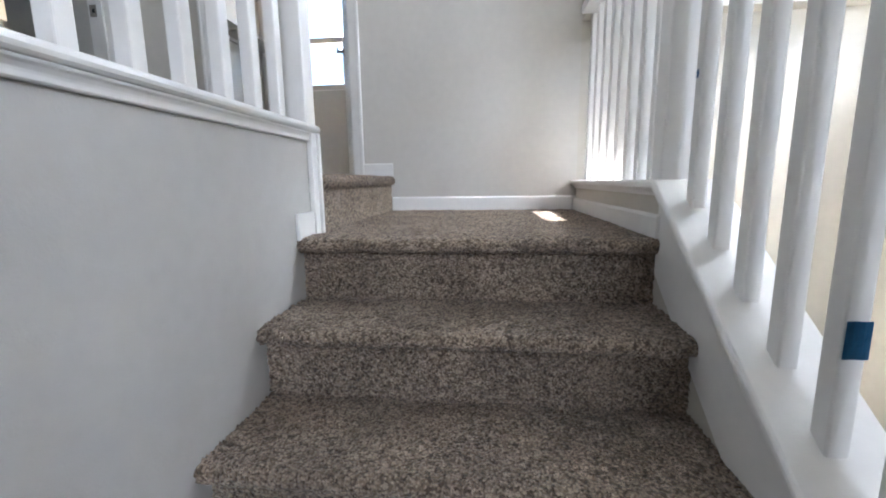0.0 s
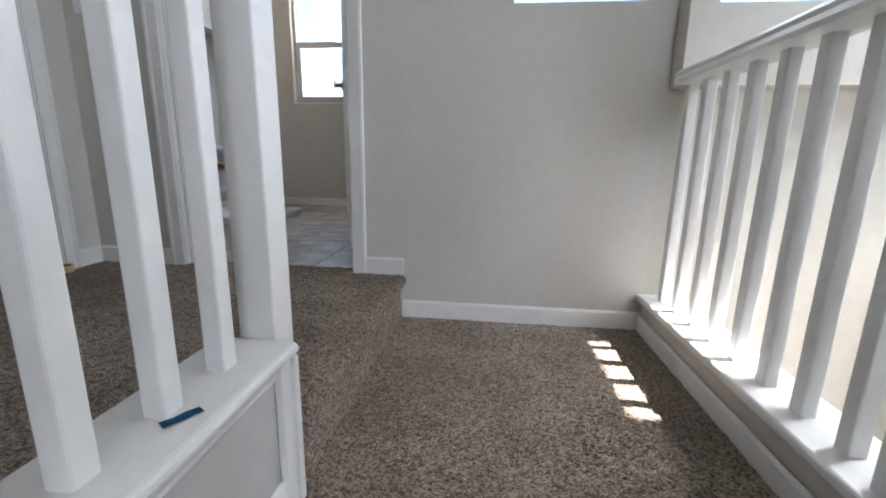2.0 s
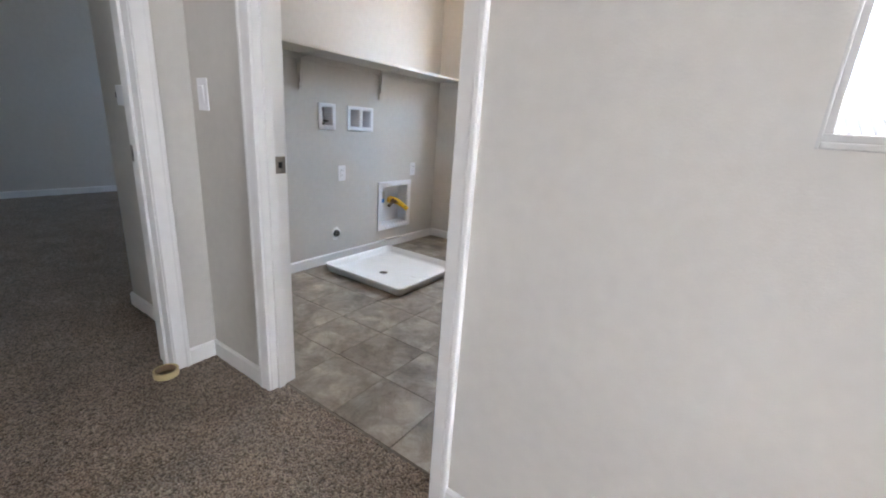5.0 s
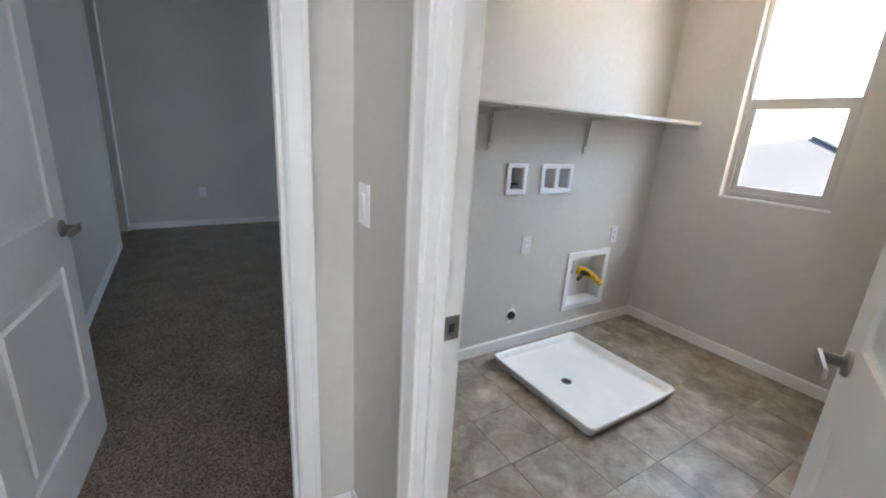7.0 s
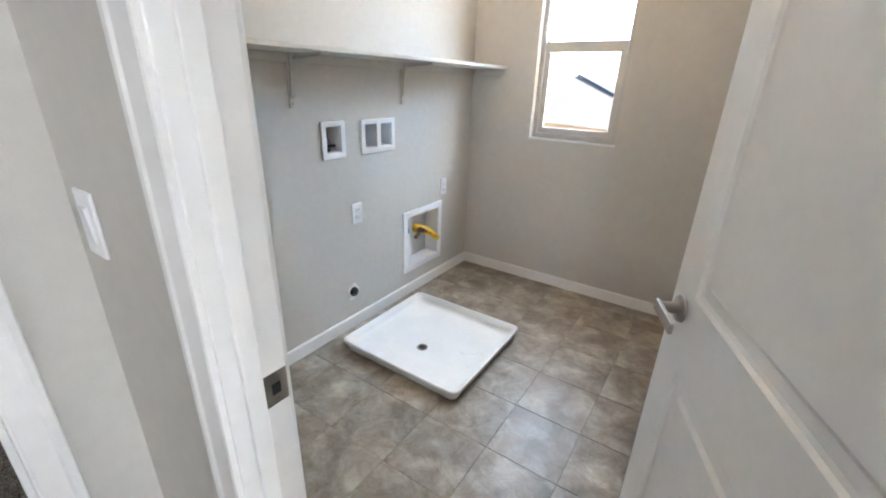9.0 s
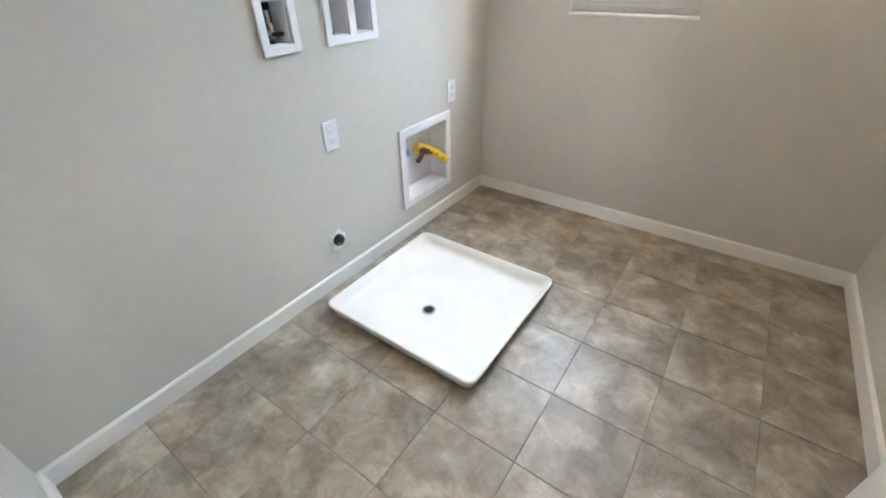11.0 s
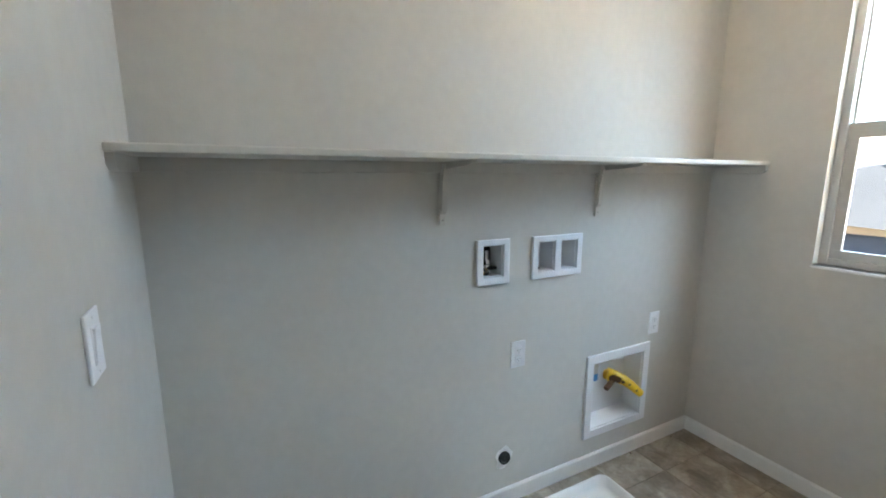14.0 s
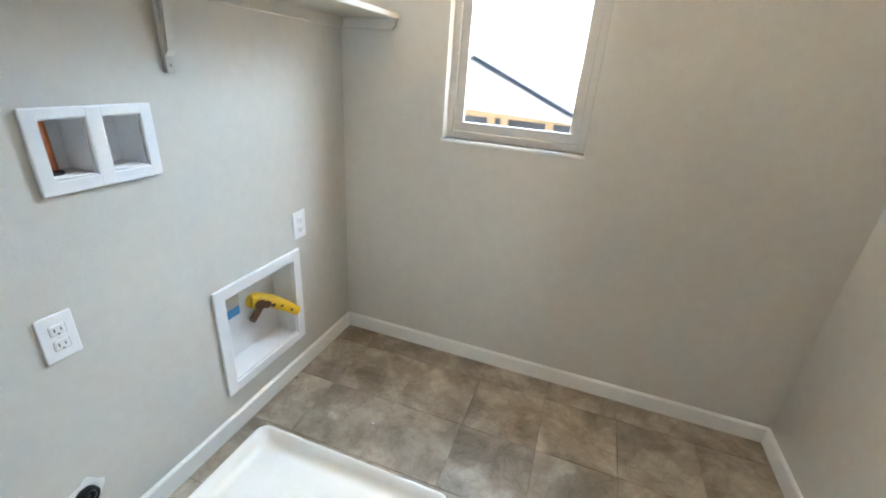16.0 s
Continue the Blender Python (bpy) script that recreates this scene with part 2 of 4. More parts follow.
LUMBER = material("new_lumber", (0.36, 0.275, 0.18), 0.7, grain=0.15, grain_size=14, stain=0.1, stain_size=2)
# dark blue-grey that stands in for shade inside the unfinished house
OPENING_SHADE = material("blue_grey_opening_shade", (0.06, 0.075, 0.11), 0.8, grain=0.1, grain_size=6, stain=0.2, stain_size=1)
STUCCO = material("stucco", (0.48, 0.40, 0.31), 0.9, grain=0.08, grain_size=30, stain=0.08, stain_size=1, bump=0.004, bump_size=60)
CLAY = material("clay_roof_tile", (0.075, 0.067, 0.06), 0.8, grain=0.25, grain_size=9, stain=0.2, stain_size=2)


# ---- building helpers ----
def link_mesh(name, mesh, mat, parent=None, label=""):
    if not mesh.materials:
        mesh.materials.append(mat)
    ob = new(name, mesh)
    if parent:
        ob.parent = parent
    if label:
        tagged(ob, label)
    return ob


def part(name, bm, mat, parent=None, label="", smooth=False):
    mesh = bpy.data.meshes.new(name)
    bmesh.ops.recalc_face_normals(bm, faces=bm.faces[:])
    if smooth:
        for f in bm.faces:
            f.smooth = True
    bm.to_mesh(mesh)
    bm.free()
    return link_mesh(name, mesh, mat, parent, label)


def thing(name, label, category, group="", kind="", at=(0, 0, 0)):
    ob = new(name)
    ob.location = at
    ob.empty_display_size = 0.05
    return tagged(ob, label, category, group, kind)


def box(lo, hi, bevel=0.0, segments=2, bm=None):
    """A box from corner to corner, with rounded edges. Adds to bm when given."""
    own = bmesh.new()
    bmesh.ops.create_cube(own, size=1)
    for v in own.verts:
        v.co = Vector([(a + b) / 2 + c * (b - a) for a, b, c in zip(lo, hi, v.co)])
    if bevel > 0:
        bmesh.ops.bevel(own, geom=own.edges[:], offset=bevel, segments=segments, affect="EDGES", profile=0.5)
    if bm is None:
        return own
    add(bm, own)
    return bm


def add(bm, other):
    mesh = bpy.data.meshes.new("tmp")
    other.to_mesh(mesh)
    other.free()
    bm.from_mesh(mesh)
    bpy.data.meshes.remove(mesh)


def prism(points, axis, a0, a1, bevel=0.0, segments=2):
    """An outline of (u, v) points drawn out along an axis: x takes (y, z), y takes (x, z), z takes (x, y)."""
    bm = bmesh.new()
    def place(u, v, a):
        return {"x": (a, u, v), "y": (u, a, v), "z": (u, v, a)}[axis]
    lower = [bm.verts.new(place(u, v, a0)) for u, v in points]
    upper = [bm.verts.new(place(u, v, a1)) for u, v in points]
    bm.faces.new(lower)
    bm.faces.new(upper[::-1])
    n = len(points)
    for i in range(n):
        bm.faces.new((lower[i], lower[(i + 1) % n], upper[(i + 1) % n], upper[i]))
    bmesh.ops.recalc_face_normals(bm, faces=bm.faces[:])
    if bevel > 0:
        bmesh.ops.bevel(bm, geom=bm.edges[:], offset=bevel, segments=segments, affect="EDGES", profile=0.5)
    return bm


def tube(points, radius, sides=12):
    """A round bar along a line of points, of one radius or of one for each point."""
    wide = radius if isinstance(radius, list) else [radius] * len(points)
    bm = bmesh.new()
    rings = []
    pts = [Vector(p) for p in points]
    for i, p in enumerate(pts):
        way = (pts[min(i + 1, len(pts) - 1)] - pts[max(i - 1, 0)]).normalized()
        u = way.orthogonal().normalized()
        if rings:
            u = (last_u - way * last_u.dot(way)).normalized()
        last_u = u
        v = way.cross(u)
        rings.append([bm.verts.new(p + wide[i] * (math.cos(2 * math.pi * k / sides) * u + math.sin(2 * math.pi * k / sides) * v)) for k in range(sides)])
    for a, b in zip(rings, rings[1:]):
        for k in range(sides):
            bm.faces.new((a[k], a[(k + 1) % sides], b[(k + 1) % sides], b[k]))
    bm.faces.new(rings[0][::-1])
    bm.faces.new(rings[-1])
    return bm


def lathe(profile, centre, way, sides=28):
    """A turned shape: (radius, height) pairs round an axis."""
    bm = bmesh.new()
    w = Vector(way).normalized()
    u = w.orthogonal().normalized()
    v = w.cross(u)
    rings = []
    for r, h in profile:
        rings.append([bm.verts.new(Vector(centre) + w * h + r * (math.cos(2 * math.pi * k / sides) * u + math.sin(2 * math.pi * k / sides) * v)) for k in range(sides)])
    for a, b in zip(rings, rings[1:]):
        for k in range(sides):
            bm.faces.new((a[k], a[(k + 1) % sides], b[(k + 1) % sides], b[k]))
    if profile[0][0] > 0.0005:
        bm.faces.new(rings[0][::-1])
    if profile[-1][0] > 0.0005:
        bm.faces.new(rings[-1])
    return bm


def wall(name, axis, c0, c1, a0, a1, z0, z1, openings, mat, label="", category="wall"):
    """A wall between the planes c0 and c1 across an axis, from a0 to a1 along it, with openings (a0, a1, z0, z1) through it."""
    sa = sorted({a0, a1, *[v for o in openings for v in o[:2]]})
    sz = sorted({z0, z1, *[v for o in openings for v in o[2:]]})
    def solid(i, j):
        if i < 0 or j < 0 or i >= len(sa) - 1 or j >= len(sz) - 1:
            return False
        a, z = (sa[i] + sa[i + 1]) / 2, (sz[j] + sz[j + 1]) / 2
        return not any(o[0] < a < o[1] and o[2] < z < o[3] for o in openings)
    bm = bmesh.new()
    grid = {}
    def vert(i, j, c):
        if (i, j, c) not in grid:
            grid[i, j, c] = bm.verts.new((c, sa[i], sz[j]) if axis == "x" else (sa[i], c, sz[j]))
        return grid[i, j, c]
    for i in range(len(sa) - 1):
        for j in range(len(sz) - 1):
            if not solid(i, j):
                continue
            for c in (c0, c1):
                bm.faces.new([vert(i, j, c), vert(i + 1, j, c), vert(i + 1, j + 1, c), vert(i, j + 1, c)])
            for di, dj, e in ((-1, 0, ((i, j), (i, j + 1))), (1, 0, ((i + 1, j), (i + 1, j + 1))), (0, -1, ((i, j), (i + 1, j))), (0, 1, ((i, j + 1), (i + 1, j + 1)))):
                if not solid(i + di, j + dj):
                    (p, q), (r, s) = e
                    bm.faces.new([vert(p, q, c0), vert(r, s, c0), vert(r, s, c1), vert(p, q, c1)])
    ob = part(name, bm, mat)
    return tagged(ob, label, category, kind="structure")


def structure(name, bm, mat, label="", category=""):
    return tagged(part(name, bm, mat), label, category or name.split("_")[0], kind="structure")


def carpet_sheet(name, rows, along, a0, a1, step, parent=None, fuzz=0.006, seed=1):
    """Carpet drawn over a profile: rows of (u, z) with the pile standing up from it, along the x or the y axis."""
    pts = [rows[0]]
    for p, q in zip(rows, rows[1:]):
        d = math.hypot(q[0] - p[0], q[1] - p[1])
        k = max(1, round(d / step))
        pts += [(p[0] + (q[0] - p[0]) * i / k, p[1] + (q[1] - p[1]) * i / k) for i in range(1, k + 1)]
    pts = np.array(pts)
    tang = np.gradient(pts, axis=0)
    tang /= np.linalg.norm(tang, axis=1)[:, None] + 1e-9
    norm = np.stack([-tang[:, 1], tang[:, 0]], 1)
    m = max(2, round(abs(a1 - a0) / step) + 1)
    rng = np.random.RandomState(seed)
    h = rng.rand(len(pts), m)
    soft = h.copy()
    soft[1:-1, 1:-1] = (h[1:-1, 1:-1] * 2 + h[:-2, 1:-1] + h[2:, 1:-1] + h[1:-1, :-2] + h[1:-1, 2:]) / 6
    big = rng.rand(len(pts) // 6 + 3, m // 6 + 3)
    bi, bj = np.arange(len(pts)) / 6, np.arange(m) / 6
    i0, j0 = bi.astype(int), bj.astype(int)
    fi, fj = (bi - i0)[:, None], (bj - j0)[None, :]
    wide = (big[i0][:, j0] * (1 - fi) * (1 - fj) + big[i0 + 1][:, j0] * fi * (1 - fj) + big[i0][:, j0 + 1] * (1 - fi) * fj + big[i0 + 1][:, j0 + 1] * fi * fj)
    lift = fuzz * (1.6 * (soft - 0.5) + 0.7 * (wide - 0.5))
    a = np.linspace(a0, a1, m)[None, :] + (rng.rand(len(pts), m) - 0.5) * step * 0.6
    u = pts[:, :1] + norm[:, :1] * lift
    z = pts[:, 1:] + norm[:, 1:] * lift
    co = np.stack([a, u, z] if along == "x" else [u, a, z], -1).reshape(-1, 3)
    i, j = np.meshgrid(np.arange(len(pts) - 1), np.arange(m - 1), indexing="ij")
    k = (i * m + j).ravel()
    faces = np.stack([k, k + 1, k + m + 1, k + m], 1)
    if along == "y":
        faces = faces[:, ::-1]
    mesh = bpy.data.meshes.new(name)
    mesh.from_pydata(co.tolist(), [], faces.tolist())
    mesh.shade_smooth()
    return link_mesh(name, mesh, CARPET, parent)


# ---- the large structure ----
TOP, LOW, RISE, RUN = 2.74, -2.80, 0.197, 0.255
NORTH, LAUNDRY_S, LAUNDRY_N, LAUNDRY_W, LAUNDRY_E = 3.0, 3.103, 5.578, -2.163, -0.18
BED_E, HALL_W = -1.63, -1.49
DOOR_W, DOOR_E = -1.05, -0.235
ENTRY, SPUR, CLOSET_S = 2.965, 2.900, 1.95
RAIL = 0.787

wall("wall_north", "y", NORTH, LAUNDRY_S, HALL_W, 1.036, -0.6, TOP, [(DOOR_W - 0.02, DOOR_E + 0.02, -0.02, 2.06), (0.410, 0.960, 1.10, 2.25)], WALL, "greige painted wall with a laundry doorway and a window")
wall("wall_stairwell_lower", "y", NORTH, LAUNDRY_S, 1.036, 2.5, LOW, RAIL, [], CREAM, "cream painted stairwell wall below the railing")
wall("wall_stairwell_north", "y", SPUR, LAUNDRY_S, 1.036, 2.5, RAIL, TOP, [(1.13, 1.75, 1.055, 2.25)], CREAM, "cream painted stairwell wall with a window")
wall("wall_stairwell_east", "x", 2.5, 2.65, -2.6, LAUNDRY_S, LOW, TOP, [(2.275, 2.90, 0.55, 1.99)], CREAM, "cream painted stairwell wall with a window")
wall("wall_south", "y", -2.75, -2.6, BED_E, 2.65, LOW, TOP, [(0.95, 2.4, 0.6, 2.1)], WALL, "plain greige painted wall")
wall("wall_hall_west", "x", BED_E, HALL_W, -2.6, LAUNDRY_S, -0.3, TOP, [(2.03, 2.835, -0.02, 2.06)], WALL, "greige painted hall wall with a bedroom doorway")
wall("wall_bedroom_entry", "y", ENTRY, LAUNDRY_S, LAUNDRY_W, BED_E, -0.3, TOP, [], WALL, "short greige painted wall beside the bedroom door")
BOX1, BOX2, DRYER = (4.175, 4.268, 1.050, 1.179), [(4.443, 4.531, 1.049, 1.176), (4.567, 4.655, 1.048, 1.175)], (4.808, 5.157, 0.210, 0.558)
wall("wall_laundry_west", "x", -2.28, LAUNDRY_W, ENTRY, 5.74, -0.3, TOP, [BOX1, *BOX2, DRYER], WALL, "greige painted laundry wall with recessed outlet boxes")
wall("wall_bedroom_east", "x", -2.33, -2.28, ENTRY, 6.4, -0.3, TOP, [], WALL, "plain greige painted bedroom wall")
wall("wall_laundry_north", "y", LAUNDRY_N, 5.74, LAUNDRY_W, -0.05, -0.3, TOP, [(-1.687, -1.115, 1.062, 2.225)], WALL, "greige painted laundry wall with a tall window")
wall("wall_laundry_east", "x", LAUNDRY_E, -0.05, LAUNDRY_S, LAUNDRY_N, -0.3, TOP, [], WALL, "plain greige painted laundry wall")
wall("wall_bedroom_south", "y", 1.82, CLOSET_S, -6.28, BED_E, -0.3, TOP, [(-6.20, -5.48, -0.02, 2.46)], WALL, "greige painted bedroom wall with a closet opening")
wall("wall_bedroom_west", "x", -6.45, -6.28, 1.0, 6.55, -0.3, TOP, [(5.2, 6.2, 0.9, 2.3)], WALL, "greige painted bedroom wall")
wall("wall_bedroom_north", "y", 6.4, 6.55, -6.28, -2.28, -0.3, TOP, [(-6.1, -4.3, 0.9, 2.3)], WALL, "greige painted bedroom wall with a window")
wall("wall_closet", "y", 1.0, 1.1, -6.28, -5.2, -0.3, TOP, [], WALL, "plain closet wall")
wall("wall_closet_side", "x", -5.3, -5.2, 1.1, 1.82, -0.3, TOP, [], WALL, "plain closet wall")

structure("ceiling", box((-6.45, -2.75, TOP), (2.65, 6.55, TOP + 0.15)), CEILING, "plain painted ceiling")
structure("floor_lower", box((BED_E, -2.75, LOW - 0.1), (2.65, 3.19, LOW)), CARPET, "brown carpeted lower floor", "floor")
structure("floor_base", box((-6.45, 1.0, -0.3), (-2.28, 6.55, -0.008)), CARPET, "subfloor under the bedroom carpet", "floor")
structure("floor_entry_base", box((-2.28, 1.0, -0.3), (BED_E, ENTRY, -0.008)), CARPET, "subfloor under the bedroom carpet", "floor")
structure("floor_hall_base", box((BED_E, -2.6, -0.3), (-0.055, 3.055, -0.008)), CARPET, "subfloor under the hall carpet", "floor")

# half wall beside the stairs, with its cap, apron and end boards
CAP = 0.155
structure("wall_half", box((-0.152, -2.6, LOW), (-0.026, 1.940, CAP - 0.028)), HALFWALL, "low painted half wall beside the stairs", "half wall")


def profile_trim(name, outline, axis, a0, a1, label, bevel=0.002, mat=TRIM):
    return structure(name, prism(outline, axis, a0, a1, bevel), mat, label, "trim")


def bullnose(c0, c1, z0, z1, n=6):
    """A board's section with two rounded long edges."""
    r = (z1 - z0) / 2
    right = [(c1 - r + r * math.sin(math.pi * k / n), (z0 + z1) / 2 - r * math.cos(math.pi * k / n)) for k in range(n + 1)]
    left = [(c0 + r - r * math.sin(math.pi * k / n), (z0 + z1) / 2 + r * math.cos(math.pi * k / n)) for k in range(n + 1)]
    return right + left


structure("trim_half_wall_cap", prism(bullnose(-0.170, 0.003, CAP - 0.026, CAP), "y", -2.6, 1.956), TRIM, "white painted half wall cap with a rounded edge", "trim")
profile_trim("trim_half_wall_apron", [(-0.026, CAP - 0.026), (-0.006, CAP - 0.026), (-0.007, CAP - 0.030), (-0.011, CAP - 0.034), (-0.0145, CAP - 0.040), (-0.0155, CAP - 0.044), (-0.0155, CAP - 0.051), (-0.018, CAP - 0.054), (-0.026, CAP - 0.054)], "y", -2.6, 1.905, "white coved moulding under the half wall cap", 0.0008)
profile_trim("trim_half_wall_apron_hall", [(-0.152, CAP - 0.026), (-0.162, CAP - 0.026), (-0.162, CAP - 0.052), (-0.152, CAP - 0.060)], "y", -2.6, 1.940, "white moulding under the half wall cap")
structure("trim_half_wall_end", box((-0.162, 1.940, -0.20), (0.001, 1.957, CAP - 0.026), 0.003), TRIM, "white end board on the half wall", "trim")
structure("trim_half_wall_stile", box((-0.026, 1.905, -0.20), (-0.008, 1.940, CAP - 0.026), 0.003), TRIM, "white stile on the half wall", "trim")
structure("baseboard_half_wall", box((-0.026, 1.790, -0.205), (-0.013, 1.905, -0.122), 0.003), TRIM, "short white baseboard at the stair edge", "baseboard")

# stairs
staircase = thing("staircase", "brown carpeted stairs rising to a small landing", "staircase", kind="structure")
STAIR_W, STAIR_E = -0.026, 1.036


def nose_profile(y, z, back, down):
    """Tread, rounded nose and riser of a carpeted step whose nose is at y, from its back to its foot."""
    r = 0.023
    out = [(back, z), (y + r, z)]
    out += [(y + r - r * math.sin(math.pi * k / 8), z - r + r * math.cos(math.pi * k / 8)) for k in range(1, 9)]
    out += [(y + r + 0.019, z - 2 * r - 0.001), (y + r + 0.022, down)]
    return out


NOSE = 1.790
for k in range(13):
    y, z = NOSE - RUN * k, -RISE * (k + 1)
    back = y + RUN + 0.045 if k else 2.0
    core = box((STAIR_W, y + 0.050, z - RISE - 0.02), (STAIR_E, y + (RUN + 0.05 if k else 1.25), z - 0.012))
    name = "step" if k else "landing"
    body = part(name, core, CARPET, staircase)
    if k == 0:
        carpet_sheet("carpet", nose_profile(y, z, NORTH, z - RISE), "x", STAIR_W, STAIR_E, 0.0065, body, 0.007, 3)
    else:
        carpet_sheet("carpet", nose_profile(y, z, back, z - RISE), "x", STAIR_W, STAIR_E, 0.006 if k < 4 else 0.02, body, 0.007, 3 + k)
r = 0.026
nose = [(-0.016 + r * math.sin(math.pi * k / 8), -r + r * math.cos(math.pi * k / 8)) for k in range(1, 9)]
edge = [(HALL_W, 0.0), (-0.016, 0.0)] + nose[:7] + [(-0.011, -2 * r + 0.001), (-0.014, -2 * r - 0.004), (-0.014, -RISE)]
top_step = part("step", prism([(-0.055, -0.001), (-0.016, -0.001)] + [(u - 0.0015, z) for u, z in nose[:7]] + [(-0.013, -2 * r + 0.001), (-0.0165, -2 * r - 0.004), (-0.0165, -RISE - 0.01), (-0.055, -RISE - 0.01)], "y", 1.9585, NORTH), CARPET, staircase)
hall_edge = carpet_sheet("floor_hall", edge, "y", 1.9595, 3.058, 0.0065, None, 0.007, 31)
tagged(hall_edge, "brown flecked cut-pile hall carpet", "floor", kind="structure")
hall_rest = carpet_sheet("floor_hall_south", [(HALL_W, 0.0), (-0.15, 0.0)], "y", -2.6, 1.961, 0.012, None, 0.007, 32)
tagged(hall_rest, "brown flecked cut-pile hall carpet", "floor", kind="structure")
bed_floor = carpet_sheet("floor_bedroom", [(-6.28, 0.0), (-2.33, 0.0)], "y", 1.1, 6.4, 0.022, None, 0.008, 33)
tagged(bed_floor, "brown flecked cut-pile bedroom carpet", "floor", kind="structure")
bed_entry = carpet_sheet("floor_bedroom_entry", [(-2.33, 0.0), (HALL_W, 0.0)], "y", 1.95, ENTRY, 0.010, None, 0.007, 34)
tagged(bed_entry, "brown flecked cut-pile bedroom carpet", "floor", kind="structure")

# curb under the stair railing, level along the landing and sloping down the flight
CURB, SLOPE = -0.035, 0.715
KNEE = 1.818
FOOT = -1.45


def slope_z(y):
    return CURB + (min(y, KNEE) - KNEE) * SLOPE


structure("wall_curb", prism([(NORTH, CURB - 0.028), (KNEE, CURB - 0.028), (FOOT, slope_z(FOOT) - 0.028), (FOOT, LOW), (NORTH, LOW)], "x", STAIR_E, 1.155), CREAM, "low painted curb wall under the stair railing", "half wall")
cap = prism([(NORTH, CURB), (NORTH, CURB - 0.027), (KNEE + 0.004, CURB - 0.027), (FOOT, slope_z(FOOT) - 0.034), (FOOT, slope_z(FOOT)), (KNEE, CURB)], "x", 1.005, 1.185, 0.009, 3)
structure("trim_curb_cap", cap, TRIM, "white painted curb cap with rounded edges", "trim")
profile_trim("trim_curb_apron", [(STAIR_E, CURB - 0.027), (1.018, CURB - 0.027), (1.020, CURB - 0.032), (1.027, CURB - 0.038), (1.028, CURB - 0.044), (STAIR_E, CURB - 0.044)], "y", 1.80, NORTH, "white moulding under the curb cap")
skirt = prism([(KNEE, CURB - 0.03), (KNEE, -0.30), (FOOT, slope_z(FOOT) - 0.32), (FOOT, slope_z(FOOT) - 0.03)], "x", 1.028, STAIR_E, 0.002)
structure("trim_stair_skirt", skirt, TRIM, "white sloping stair skirt board", "trim")

# baseboards
BB = 0.076


def baseboard(name, axis, face, out, a0, a1, z=0.0, high=BB):
    """A board with an eased top edge on a wall's face, standing out by 12 mm to the side out."""
    t = 0.012 * out
    sec = [(face, z), (face + t, z), (face + t, z + high - 0.008), (face + t * 0.45, z + high), (face, z + high)]
    bm = prism(sec, "y" if axis == "x" else "x", a0, a1)
    return structure(name, bm, TRIM, "white painted baseboard", "baseboard")


baseboard("baseboard_landing", "y", NORTH, -1, STAIR_W + 0.02, STAIR_E, -RISE, 0.078)
baseboard("baseboard_curb", "x", STAIR_E - 0.006, -1, 1.80, NORTH - 0.012, -RISE, 0.066)
baseboard("baseboard_hall_stub", "y", NORTH, -1, -0.172, 0.0)
baseboard("baseboard_hall_north", "y", NORTH, -1, HALL_W, -1.115)
baseboard("baseboard_hall_west", "x", HALL_W, 1, 2.879, NORTH - 0.012)
baseboard("baseboard_hall_west_south", "x", HALL_W, 1, -2.6, 1.985)
baseboard("baseboard_half_wall_hall", "x", -0.152, -1, -2.6, 1.940)
baseboard("baseboard_laundry_west", "x", LAUNDRY_W, 1, LAUNDRY_S, LAUNDRY_N)
baseboard("baseboard_laundry_north", "y", LAUNDRY_N, -1, LAUNDRY_W + 0.012, LAUNDRY_E - 0.012)
baseboard("baseboard_laundry_east", "x", LAUNDRY_E, -1, LAUNDRY_S, LAUNDRY_N)
baseboard("baseboard_laundry_south", "y", LAUNDRY_S, 1, LAUNDRY_W + 0.012, -1.115)
baseboard("baseboard_bedroom_entry", "y", ENTRY, -1, -2.342, BED_E)
baseboard("baseboard_bedroom_east", "x", -2.33, -1, ENTRY, 6.4)
baseboard("baseboard_bedroom_south", "y", CLOSET_S, 1, -5.42, -1.7)
baseboard("baseboard_bedroom_west", "x", -6.28, 1, CLOSET_S, 6.4)


# ---- door frames ----
def casing(name, axis, face, out, a0, a1, top, label):
    """Three moulded boards round an opening, on the wall's face."""
    frame_ = thing(name, label, "door trim", kind="structure")
    w = 0.060
    def board(lo, hi, z0, z1, inner):
        sec_w = hi - lo
        steps = [(0, 0.009), (0.004, 0.011), (0.040, 0.014), (0.046, 0.017), (sec_w - 0.003, 0.017), (sec_w, 0.014)]
        pts = [((lo + s) if inner < 0 else (hi - s), face + out * d) for s, d in steps]
        pts = [(pts[0][0], face)] + pts + [(pts[-1][0], face)]
        if axis == "x":
            pts = [(c, a) for a, c in pts]
        return prism(pts, "z", z0, z1)
    part("side_casing", board(a0 - w - 0.004, a0 - 0.004, 0.0, top + w, 1), TRIM, frame_)
    part("side_casing", board(a1 + 0.004, a1 + w + 0.004, 0.0, top + w, -1), TRIM, frame_)
    lo, hi = (face, face + out * 0.018) if out > 0 else (face + out * 0.018, face)
    if axis == "y":
        head = box((a0 - 0.004, lo, top + 0.004), (a1 + 0.004, hi, top + w), 0.003)
    else:
        head = box((lo, a0 - 0.004, top + 0.004), (hi, a1 + 0.004, top + w), 0.003)
    part("head_casing", head, TRIM, frame_)
    return frame_


